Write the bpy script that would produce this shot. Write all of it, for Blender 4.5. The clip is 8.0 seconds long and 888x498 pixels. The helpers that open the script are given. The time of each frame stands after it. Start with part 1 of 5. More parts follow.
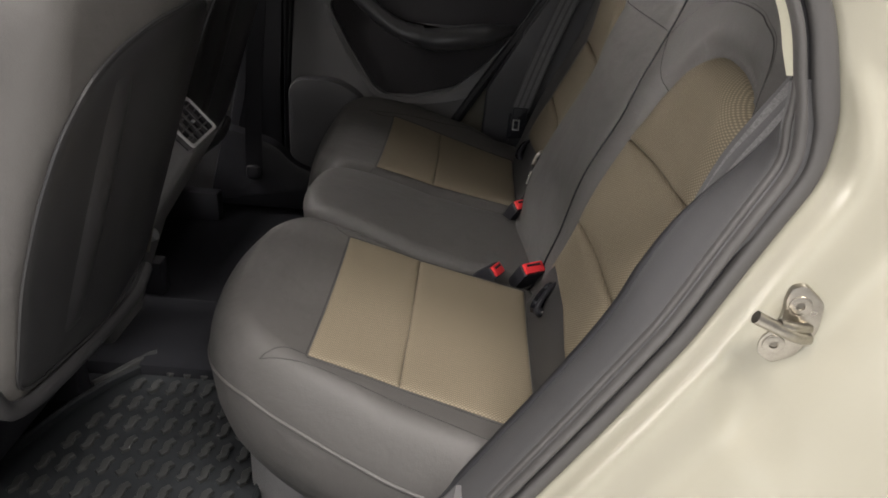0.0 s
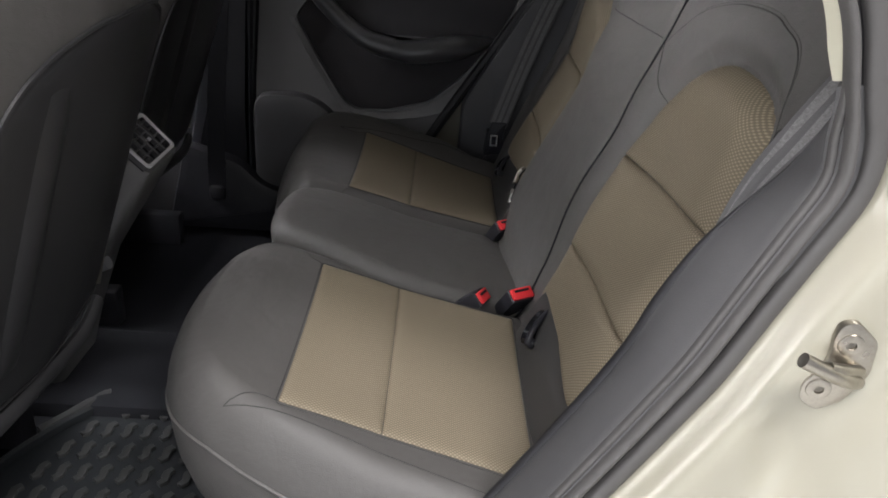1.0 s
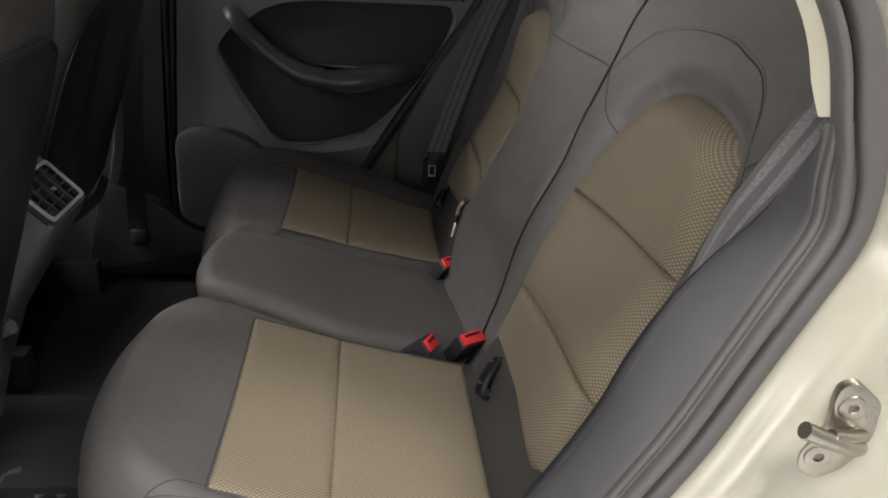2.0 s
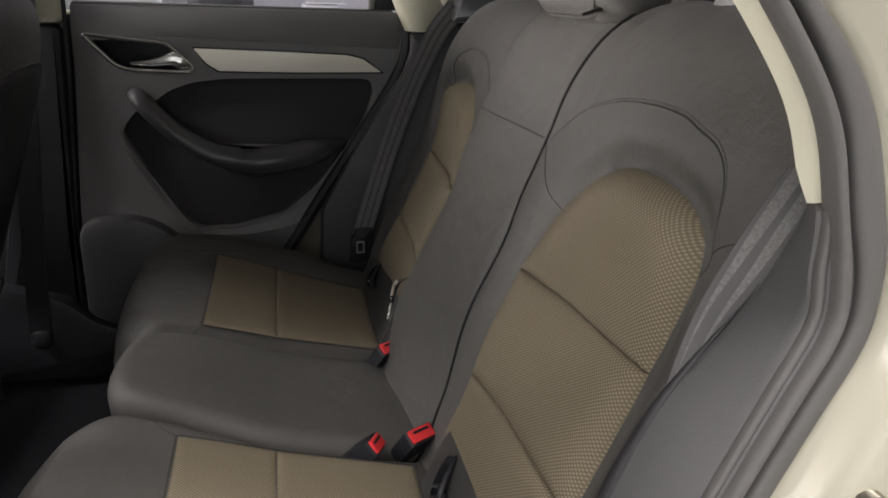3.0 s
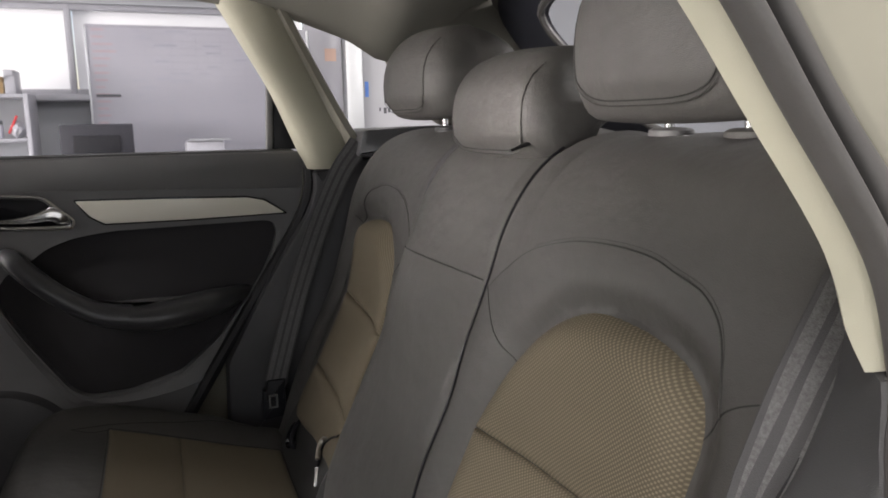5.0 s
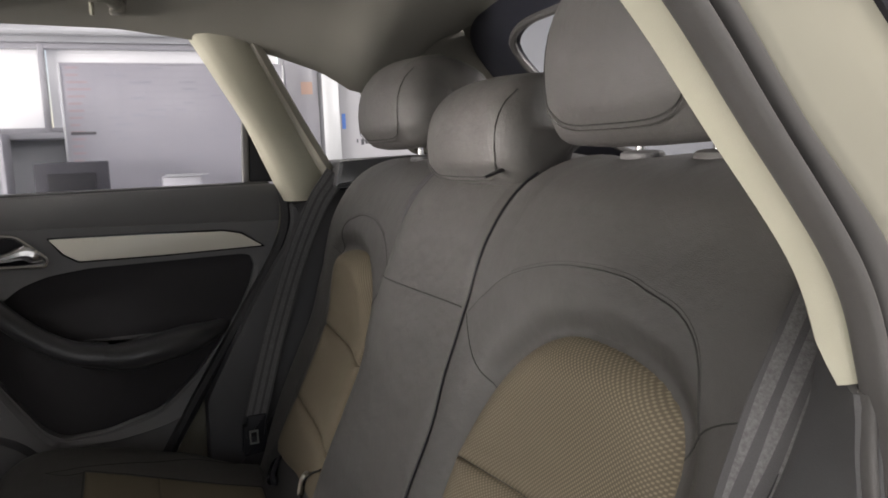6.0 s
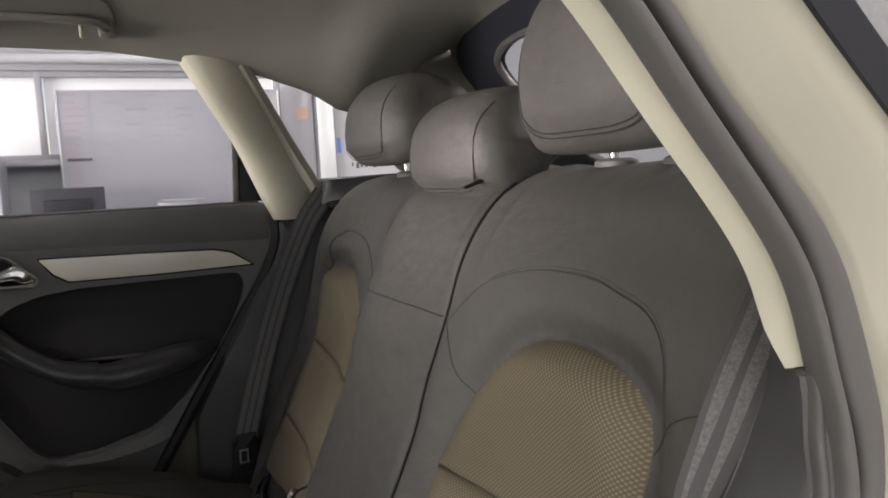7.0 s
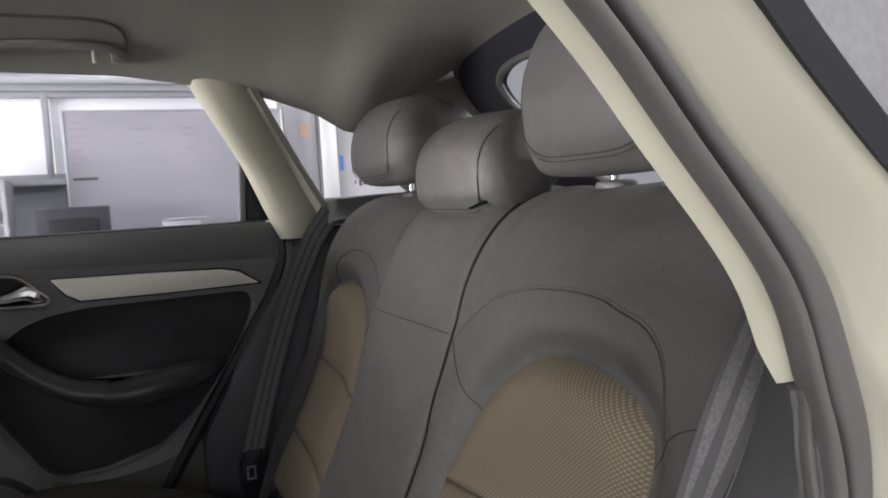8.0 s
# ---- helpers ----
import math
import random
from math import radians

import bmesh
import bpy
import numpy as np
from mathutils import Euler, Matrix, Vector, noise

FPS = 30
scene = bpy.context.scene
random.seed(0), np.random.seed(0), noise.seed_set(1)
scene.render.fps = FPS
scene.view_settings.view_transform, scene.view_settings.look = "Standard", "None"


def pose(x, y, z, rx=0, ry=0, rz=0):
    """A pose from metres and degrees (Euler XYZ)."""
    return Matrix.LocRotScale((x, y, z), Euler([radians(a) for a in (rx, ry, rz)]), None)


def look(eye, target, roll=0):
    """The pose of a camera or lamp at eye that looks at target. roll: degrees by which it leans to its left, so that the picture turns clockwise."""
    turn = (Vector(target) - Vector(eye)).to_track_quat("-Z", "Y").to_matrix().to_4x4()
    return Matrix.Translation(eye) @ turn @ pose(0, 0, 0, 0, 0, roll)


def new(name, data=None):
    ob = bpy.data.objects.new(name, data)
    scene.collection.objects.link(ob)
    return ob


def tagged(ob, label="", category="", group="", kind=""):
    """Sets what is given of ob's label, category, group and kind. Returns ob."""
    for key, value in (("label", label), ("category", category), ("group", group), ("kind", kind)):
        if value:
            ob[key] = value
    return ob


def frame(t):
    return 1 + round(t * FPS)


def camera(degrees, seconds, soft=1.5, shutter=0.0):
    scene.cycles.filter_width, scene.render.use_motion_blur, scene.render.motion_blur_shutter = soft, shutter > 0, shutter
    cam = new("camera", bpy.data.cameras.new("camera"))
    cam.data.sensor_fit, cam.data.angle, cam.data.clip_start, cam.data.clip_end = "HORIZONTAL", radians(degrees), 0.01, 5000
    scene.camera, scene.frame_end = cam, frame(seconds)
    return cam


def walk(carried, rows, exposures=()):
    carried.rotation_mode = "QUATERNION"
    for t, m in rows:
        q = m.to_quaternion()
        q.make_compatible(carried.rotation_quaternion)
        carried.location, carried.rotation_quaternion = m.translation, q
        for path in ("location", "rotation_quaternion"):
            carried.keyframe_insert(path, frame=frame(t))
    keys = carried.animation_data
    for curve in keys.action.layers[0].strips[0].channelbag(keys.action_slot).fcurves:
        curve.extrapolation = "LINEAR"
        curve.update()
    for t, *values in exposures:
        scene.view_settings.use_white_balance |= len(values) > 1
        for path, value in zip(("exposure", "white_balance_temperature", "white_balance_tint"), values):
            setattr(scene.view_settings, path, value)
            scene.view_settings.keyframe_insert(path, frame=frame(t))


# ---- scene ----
cam = camera(62.0, 8.0, soft=1.7)
PATH = [
    (0, (0.058, -1.259, 1.257), (0.026, 0.518, 0.34), 4.0),
    (0.5, (0.056, -1.213, 1.241), (0.048, 0.572, 0.339), 3.8),
    (1, (0.036, -1.169, 1.227), (0.086, 0.629, 0.353), 4.3),
    (2.5, (0.029, -1.043, 1.223), (0.342, 0.785, 0.475), 2.9),
    (3, (0.022, -1.004, 1.231), (0.439, 0.84, 0.577), 2.0),
    (3.5, (0.011, -0.977, 1.229), (0.513, 0.873, 0.659), 1.5),
    (4, (0.006, -0.948, 1.234), (0.582, 0.906, 0.756), 1.0),
    (4.5, (0.003, -0.924, 1.241), (0.653, 0.924, 0.84), 0.0),
    (5, (-0.002, -0.898, 1.25), (0.706, 0.939, 0.903), -0.9),
    (6.5, (0.01, -0.903, 1.242), (0.78, 0.928, 1.005), -2.6),
    (7, (0.018, -0.919, 1.231), (0.788, 0.916, 1.026), -2.9),
    (7.5, (0.019, -0.937, 1.236), (0.788, 0.9, 1.056), -3.1),
    (8, (0.004, -0.94, 1.238), (0.773, 0.899, 1.076), -3.2),
]
EXPOSURES = [(0, 0.05, 6750, 13), (0.5, 0.17, 6300, 13), (1, 0.16, 6350, 13), (2.5, 0.08, 6700, 13), (5, 0.04, 6650, 13), (7, 0.0, 6750, 13), (8, 0.02, 6350, 13)]
walk(cam, [(t, look(eye, target, roll)) for t, eye, target, roll in PATH], EXPOSURES)

# ---- light: overcast sky behind the workshop windows, tube panels under its ceiling, two added fill lamps ----
world = bpy.data.worlds.new("sky")
scene.world = world
world.use_nodes = True
wn = world.node_tree.nodes
sky = wn.new("ShaderNodeTexSky")
sky.sky_type, sky.sun_disc, sky.sun_elevation, sky.sun_rotation = "NISHITA", False, radians(40), radians(20)
world.node_tree.links.new(sky.outputs[0], wn["Background"].inputs[0])
wn["Background"].inputs[1].default_value = 0.15

# Panels are out of view; places and powers set to light the cabin.
PANELS = [(-1.35, -1.8), (0.75, -1.85), (-1.9, -4.2), (0.9, -4.2), (-3.2, 0.0), (-2.6, 2.0), (0.6, 2.0), (3.4, 0.0)]
ROOM_H = 3.1
for px, py in PANELS:
    lamp = bpy.data.lights.new("ceiling_lamp", "AREA")
    lamp.shape, lamp.size, lamp.size_y = "RECTANGLE", 1.15, 0.55
    lamp.energy, lamp.color = ((24 if py < -3 else 52 if px < 0 else 106) if py < -1 else 7 if py > 1 else 112 if px > 0 else 98), (1.0, 0.98, 0.95)
    lob = new("ceiling_lamp", lamp)
    lob.matrix_world = pose(px, py, ROOM_H - 0.075)

# Unseen fill lamp on the near side, added to lift the cabin.
near_fill = bpy.data.lights.new("near_fill_light", "AREA")
near_fill.shape, near_fill.size, near_fill.size_y = "RECTANGLE", 4.2, 2.5
near_fill.energy, near_fill.color = 38, (1.0, 0.965, 0.93)
gob = new("near_fill_light", near_fill)
gob.matrix_world = look((-2.6, -5.45, 1.45), (-2.6, 0, 1.45))

# Unseen fill lamp, added to brighten headrests and upper seat backs.
front_lamp = bpy.data.lights.new("front_fill_light", "AREA")
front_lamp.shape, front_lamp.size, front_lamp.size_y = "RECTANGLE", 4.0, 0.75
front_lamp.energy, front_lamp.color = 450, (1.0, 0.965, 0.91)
fob = new("front_fill_light", front_lamp)
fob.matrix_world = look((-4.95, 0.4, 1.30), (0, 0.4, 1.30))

# ---- materials ----


def mat(name, base, rough=0.5, metal=0.0, grain=0.0, scale=300.0, bump=0.0, bump_scale=None, blotch=0.12, blotch_scale=6.0, coat=0.0, spec=0.5, sheen=0.0, wrinkle=0.0):
    """Principled surface with colour variation at two scales, uneven gloss and a fine relief."""
    m = bpy.data.materials.new(name)
    m.use_nodes = True
    nt = m.node_tree
    b = nt.nodes["Principled BSDF"]
    tc = nt.nodes.new("ShaderNodeTexCoord")
    big = nt.nodes.new("ShaderNodeTexNoise")
    big.inputs["Scale"].default_value, big.inputs["Detail"].default_value = blotch_scale, 4
    fine = nt.nodes.new("ShaderNodeTexNoise")
    fine.inputs["Scale"].default_value, fine.inputs["Detail"].default_value = scale, 3
    for n in (big, fine):
        nt.links.new(tc.outputs["Object"], n.inputs["Vector"])
    mix = nt.nodes.new("ShaderNodeMix")
    mix.data_type = "RGBA"
    lo = [c * (1 - blotch) for c in base]
    hi = [min(1, c * (1 + blotch)) for c in base]
    mix.inputs[6].default_value, mix.inputs[7].default_value = (*lo, 1), (*hi, 1)
    add = nt.nodes.new("ShaderNodeMath")
    add.operation = "MULTIPLY_ADD"
    nt.links.new(fine.outputs[0], add.inputs[0])
    add.inputs[1].default_value = grain
    nt.links.new(big.outputs[0], add.inputs[2])
    sub = nt.nodes.new("ShaderNodeMath")
    sub.operation = "SUBTRACT"
    sub.inputs[1].default_value = grain * 0.5
    nt.links.new(add.outputs[0], sub.inputs[0])
    nt.links.new(sub.outputs[0], mix.inputs[0])
    nt.links.new(mix.outputs[2], b.inputs["Base Color"])
    rr = nt.nodes.new("ShaderNodeMapRange")
    rr.inputs[3].default_value, rr.inputs[4].default_value = max(0.02, rough - 0.07), min(1, rough + 0.07)
    nt.links.new(big.outputs[0], rr.inputs[0])
    nt.links.new(rr.outputs[0], b.inputs["Roughness"])
    b.inputs["Metallic"].default_value = metal
    b.inputs["Coat Weight"].default_value = coat
    b.inputs["Coat Roughness"].default_value = 0.13
    b.inputs["Specular IOR Level"].default_value = spec
    b.inputs["Sheen Weight"].default_value = sheen
    if bump:
        rel = nt.nodes.new("ShaderNodeTexVoronoi")
        rel.inputs["Scale"].default_value = bump_scale or scale
        nt.links.new(tc.outputs["Object"], rel.inputs["Vector"])
        bp = nt.nodes.new("ShaderNodeBump")
        bp.inputs["Strength"].default_value, bp.inputs["Distance"].default_value = bump, 0.0006
        nt.links.new(rel.outputs[0], bp.inputs["Height"])
        nt.links.new(bp.outputs[0], b.inputs["Normal"])
        if wrinkle:
            soft_n = nt.nodes.new("ShaderNodeTexNoise")
            soft_n.inputs["Scale"].default_value, soft_n.inputs["Detail"].default_value = 22, 3
            nt.links.new(tc.outputs["Object"], soft_n.inputs["Vector"])
            b2 = nt.nodes.new("ShaderNodeBump")
            b2.inputs["Strength"].default_value, b2.inputs["Distance"].default_value = wrinkle, 0.006
            nt.links.new(soft_n.outputs[0], b2.inputs["Height"])
            nt.links.new(b2.outputs[0], bp.inputs["Normal"])
    return m


def woven(name, thread, gap, pitch, rough=0.85, rib=False):
    """Seat cloth: raised threads on a darker ground, laid out by the metre UVs of the pieces."""
    m = mat(name, thread, rough, blotch=0.1, blotch_scale=9)
    nt = m.node_tree
    b = nt.nodes["Principled BSDF"]
    uv = nt.nodes.new("ShaderNodeUVMap")
    uv.uv_map = "cloth"
    sep = nt.nodes.new("ShaderNodeSeparateXYZ")
    nt.links.new(uv.outputs[0], sep.inputs[0])
    waves = []
    for i in (0, 1):
        k = nt.nodes.new("ShaderNodeMath")
        k.operation = "MULTIPLY"
        k.inputs[1].default_value = math.pi * 2 / pitch * (0.85 if i == 0 else 1.0)
        nt.links.new(sep.outputs[i], k.inputs[0])
        s = nt.nodes.new("ShaderNodeMath")
        s.operation = "SINE"
        nt.links.new(k.outputs[0], s.inputs[0])
        waves.append(s)
    prod = nt.nodes.new("ShaderNodeMath")
    prod.operation = "MULTIPLY"
    nt.links.new(waves[0].outputs[0], prod.inputs[0])
    nt.links.new(waves[1].outputs[0], prod.inputs[1])
    ramp = nt.nodes.new("ShaderNodeMapRange")
    ramp.inputs[1].default_value, ramp.inputs[2].default_value = -0.1, 0.85
    nt.links.new(prod.outputs[0], ramp.inputs[0])
    old = b.inputs["Base Color"].links[0].from_socket
    mix = nt.nodes.new("ShaderNodeMix")
    mix.data_type = "RGBA"
    mix.inputs[6].default_value = (*gap, 1)
    nt.links.new(ramp.outputs[0], mix.inputs[0])
    nt.links.new(old, mix.inputs[7])
    nt.links.new(mix.outputs[2], b.inputs["Base Color"])
    bp = nt.nodes.new("ShaderNodeBump")
    bp.inputs["Strength"].default_value, bp.inputs["Distance"].default_value = 0.18, 0.0006
    nt.links.new(ramp.outputs[0], bp.inputs["Height"])
    nt.links.new(bp.outputs[0], b.inputs["Normal"])
    b.inputs["Specular IOR Level"].default_value = 0.25
    return m


def glow(name, colour, strength):
    m = bpy.data.materials.new(name)
    m.use_nodes = True
    b = m.node_tree.nodes["Principled BSDF"]
    b.inputs["Base Color"].default_value = (0.8, 0.8, 0.8, 1)
    b.inputs["Emission Color"].default_value = (*colour, 1)
    b.inputs["Emission Strength"].default_value = strength
    return m


def glass(name, tint=(0.9, 0.93, 0.92)):
    m = bpy.data.materials.new(name)
    m.use_nodes = True
    b = m.node_tree.nodes["Principled BSDF"]
    b.inputs["Base Color"].default_value = (*tint, 1)
    b.inputs["Roughness"].default_value = 0.09
    b.inputs["Transmission Weight"].default_value = 1.0
    b.inputs["IOR"].default_value = 1.05
    return m


LEATHER = mat("grey_leather", (0.0625, 0.0593, 0.0565), 0.60, grain=0.5, scale=700, bump=0.35, bump_scale=900, blotch=0.14, blotch_scale=8, spec=0.6, wrinkle=0.5)
CLOTH = woven("tan_cloth", (0.252, 0.213, 0.152), (0.122, 0.102, 0.072), 0.0044)
GUSSET = mat("dark_leather", (0.036, 0.035, 0.035), 0.5, grain=0.5, scale=700, bump=0.3, bump_scale=900)
SEAM = mat("seam_thread", (0.030, 0.029, 0.028), 0.8)
THREAD = mat("thread", (0.045, 0.044, 0.041), 0.7, grain=1, scale=900)
DARK = mat("dark_plastic", (0.054, 0.053, 0.057), 0.55, grain=0.6, scale=900, bump=0.3, bump_scale=1200)
GREYP = mat("grey_plastic", (0.128, 0.126, 0.128), 0.5, grain=0.6, scale=900, bump=0.3, bump_scale=1300)
VENTG = mat("satin_grey_plastic", (0.075, 0.075, 0.08), 0.3, grain=0.3, scale=900)
PANELG = mat("pillar_plastic", (0.058, 0.0575, 0.0595), 0.6, grain=0.5, scale=900, bump=0.25, bump_scale=1300)
BLACK = mat("black_plastic", (0.013, 0.0132, 0.0165), 0.5, grain=0.4, scale=600, spec=0.3)
GLOSSB = mat("gloss_black", (0.006, 0.006, 0.008), 0.15)
# Base paled to stand for the ceiling mirrored in it, besides dust specks.
DUSTY_SHEEN = mat("dusty_sheen_glass", (0.17, 0.17, 0.175), 0.25, grain=0.9, scale=180, blotch=0.2, blotch_scale=14, coat=1.0)
FABRICD = mat("dark_cloth", (0.032, 0.030, 0.033), 0.9, grain=1.0, scale=1500, bump=0.4, bump_scale=1800, sheen=0.1)
GRIP = mat("satin_dark_grip", (0.048, 0.048, 0.052), 0.33, grain=0.4, scale=900, bump=0.15, bump_scale=1200)
# Trim beige darkened for the shade on the pillar's rear face.
PILLARE = mat("pillar_edge_shaded", (0.30, 0.285, 0.24), 0.6, grain=0.4, scale=900)
BEIGE = mat("beige_trim", (0.37, 0.36, 0.285), 0.65, grain=0.3, scale=1200, bump=0.15, bump_scale=1500, blotch=0.04)
HEADL = mat("headliner_cloth", (0.20, 0.192, 0.168), 0.95, grain=0.6, scale=1400, bump=0.3, bump_scale=1500, blotch=0.05)
STRIPM = mat("champagne_inlay", (0.78, 0.75, 0.66), 0.32, metal=0.0, grain=0.3, scale=1500, blotch=0.03)
# Plain pale grey; a chrome rim's bright reflections put into the colour.
CHROME_GLINT = mat("chrome_glint_grey", (0.58, 0.58, 0.59), 0.3, blotch=0.03)
CHROME = mat("satin_chrome", (0.88, 0.88, 0.88), 0.24, metal=1.0, blotch=0.03)
STEEL = mat("zinc_steel", (0.38, 0.355, 0.31), 0.30, metal=1.0, blotch=0.25, blotch_scale=60, grain=0.6, scale=400)
PAINT = mat("champagne_paint", (0.28, 0.267, 0.213), 0.40, metal=0.1, coat=0.6, blotch=0.0)
PAINT.node_tree.nodes["Principled BSDF"].inputs["Coat Roughness"].default_value = 0.2
HARDB = mat("hard_back_panel", (0.018, 0.018, 0.019), 0.40, grain=0.4, scale=900, spec=0.4)
RUBBER = mat("seal_rubber", (0.060, 0.0575, 0.0565), 0.5, grain=0.5, scale=700, blotch=0.15)
# Black of the far door's seal; also used for shade in grooves and gaps.
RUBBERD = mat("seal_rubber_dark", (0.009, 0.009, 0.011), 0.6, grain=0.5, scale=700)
# Paler than the mat, for light caught on its raised parts.
LUG = mat("lit_rubber", (0.030, 0.031, 0.031), 0.40, grain=0.8, scale=500, blotch=0.4, blotch_scale=40, spec=0.35)
MATR = mat("mat_rubber", (0.015, 0.017, 0.019), 0.5, grain=0.8, scale=500, blotch=0.35, blotch_scale=25, spec=0.25)
CARPET = mat("carpet", (0.013, 0.0135, 0.016), 1.0, grain=1.5, scale=1500, bump=0.9, bump_scale=1500, blotch=0.25, spec=0.08)
RED = mat("red_button", (0.62, 0.03, 0.035), 0.4, blotch=0.05)
WEB = mat("belt_webbing", (0.062, 0.060, 0.062), 0.6, grain=1.2, scale=900, bump=0.5, bump_scale=1400)
WEBL = mat("belt_rib", (0.120, 0.117, 0.119), 0.6, grain=2.4, scale=420, blotch=0.25, blotch_scale=60, bump=0.6, bump_scale=900)
GLASS = glass("clear_glass", (0.75, 0.75, 0.785))
WHITE = mat("white_wall", (0.39, 0.40, 0.42), 0.8, blotch=0.03, blotch_scale=2, grain=0.2, scale=60)
WBOARD = mat("whiteboard_face", (0.345, 0.34, 0.38), 0.3, blotch=0.06, blotch_scale=3)
WFRAME = mat("white_pvc", (0.37, 0.37, 0.40), 0.4, blotch=0.03)
ALU = mat("aluminium", (0.55, 0.56, 0.58), 0.4, metal=0.8, blotch=0.05)
# Floor out of view, made pale to bounce light up onto the pillar.
CONC = mat("workshop_floor", (0.46, 0.46, 0.45), 0.45, blotch=0.2, blotch_scale=1.5, grain=0.5, scale=40)
CARD = mat("cardboard", (0.36, 0.25, 0.13), 0.85, blotch=0.1)
SCREEN = mat("screen_black", (0.020, 0.020, 0.028), 0.5, blotch=0.05)
PANEL_GLOW = glow("lamp_diffuser", (1.0, 0.97, 0.93), 6.0)
INKS = {"grey": mat("ink_grey", (0.315, 0.315, 0.365), 0.6), "red": mat("ink_red", (0.39, 0.31, 0.34), 0.6), "blue": mat("ink_blue", (0.10, 0.22, 0.62), 0.6),
        "green": mat("ink_green", (0.1, 0.25, 0.14), 0.6), "dark": mat("ink_dark", (0.07, 0.07, 0.08), 0.6), "orange": mat("ink_orange", (0.5, 0.34, 0.28), 0.6)}

# ---- building helpers ----
ORIGIN = {}


def thing(name, at, label, category, group="", kind=""):
    ob = new(name)
    ob.empty_display_size = 0.05
    ob.location = at
    ORIGIN[ob.name] = Vector(at)
    return tagged(ob, label, category, group, kind)


def part(name, bm, material, parent=None, label="", smooth=True, fix=True):
    """Links a bmesh, made in world metres, as one mesh object, under a thing or a part if one is given."""
    if fix:
        bmesh.ops.recalc_face_normals(bm, faces=bm.faces)
    o = ORIGIN[parent.name] if parent else Vector((0, 0, 0))
    bmesh.ops.translate(bm, verts=bm.verts, vec=-o)
    me = bpy.data.meshes.new(name)
    bm.to_mesh(me)
    bm.free()
    if smooth:
        for p in me.polygons:
            p.use_smooth = True
        me.set_sharp_from_angle(angle=radians(38))
    for m in material if isinstance(material, list) else [material]:
        me.materials.append(m)
    ob = new(name, me)
    ob.parent = parent
    ORIGIN[ob.name] = o
    if label:
        ob["label"] = label
    return ob


def loft(rings, closed=True, caps=True, bm=None):
    bm = bm or bmesh.new()
    vs = [[bm.verts.new(p) for p in r] for r in rings]
    n = len(vs[0])
    for a, b in zip(vs, vs[1:]):
        for i in range(n if closed else n - 1):
            j = (i + 1) % n
            bm.faces.new((a[i], a[j], b[j], b[i]))
    if caps and closed:
        bm.faces.new(vs[0])
        bm.faces.new(vs[-1])
    return bm


def box(x0, x1, y0, y1, z0, z1, bev=0.0, seg=2, bm=None):
    own = bmesh.new()
    bmesh.ops.create_cube(own, size=1.0)
    for v in own.verts:
        v.co = Vector(((x0 + x1) / 2 + v.co.x * (x1 - x0), (y0 + y1) / 2 + v.co.y * (y1 - y0), (z0 + z1) / 2 + v.co.z * (z1 - z0)))
    if bev:
        bmesh.ops.bevel(own, geom=own.edges[:], offset=bev, segments=seg, affect="EDGES", profile=0.5)
    if bm is None:
        return own
    table = {v: bm.verts.new(v.co) for v in own.verts}
    for f in own.faces:
        bm.faces.new([table[v] for v in f.verts])
    own.free()
    return bm


def spline(points, n):
    """n points, evenly spaced by length, on a Catmull-Rom curve through the given ones."""
    p = [Vector(q) for q in points]
    dense = []
    for i in range(len(p) - 1):
        a, b, c, d = p[max(i - 1, 0)], p[i], p[i + 1], p[min(i + 2, len(p) - 1)]
        for k in range(16):
            t = k / 16
            dense.append(0.5 * (2 * b + (c - a) * t + (2 * a - 5 * b + 4 * c - d) * t * t + (3 * b - a - 3 * c + d) * t ** 3))
    dense.append(p[-1])
    run = [0.0]
    for a, b in zip(dense, dense[1:]):
        run.append(run[-1] + (b - a).length)
    out = []
    j = 0
    for k in range(n):
        s = run[-1] * k / (n - 1)
        while j < len(run) - 2 and run[j + 1] < s:
            j += 1
        f = 0 if run[j + 1] == run[j] else (s - run[j]) / (run[j + 1] - run[j])
        out.append(dense[j].lerp(dense[j + 1], f))
    return out


def rounded(points, r, n=5):
    """A closed 2D outline with its corners rounded by about r."""
    out = []
    m = len(points)
    for i in range(m):
        p, a, b = Vector(points[i]), Vector(points[i - 1]), Vector(points[(i + 1) % m])
        la, lb = (a - p).length, (b - p).length
        rr = min(r, la * 0.45, lb * 0.45)
        s, e = p + (a - p) / la * rr, p + (b - p) / lb * rr
        for k in range(n + 1):
            t = k / n
            out.append(s * (1 - t) ** 2 + p * 2 * t * (1 - t) + e * t * t)
    return out


def inset(pts, d):
    """A closed 2D outline moved inwards by d."""
    area = sum(a.x * b.y - b.x * a.y for a, b in zip(pts, pts[1:] + pts[:1]))
    sg = 1 if area > 0 else -1
    out = []
    for i, p in enumerate(pts):
        t = pts[(i + 1) % len(pts)] - pts[i - 1]
        n = Vector((-t.y, t.x)).normalized() * sg
        out.append(p + n * d)
    return out


def slab(points, put, w0, w1, bev=0.003, r=0.0, n=5, bm=None):
    """A plate with rounded corners and rounded upper edge: outline (u, v), thick from w0 to w1; put(u, v, w) gives the place."""
    o = rounded(points, r, n) if r else [Vector(p) for p in points]
    s = 1 if w1 > w0 else -1
    rings = []
    for d, w in ((0, w0), (0, w1 - s * bev), (bev * 0.3, w1 - s * bev * 0.3), (bev, w1)):
        rings.append([put(p.x, p.y, w) for p in inset(o, d)])
    return loft(rings, bm=bm)


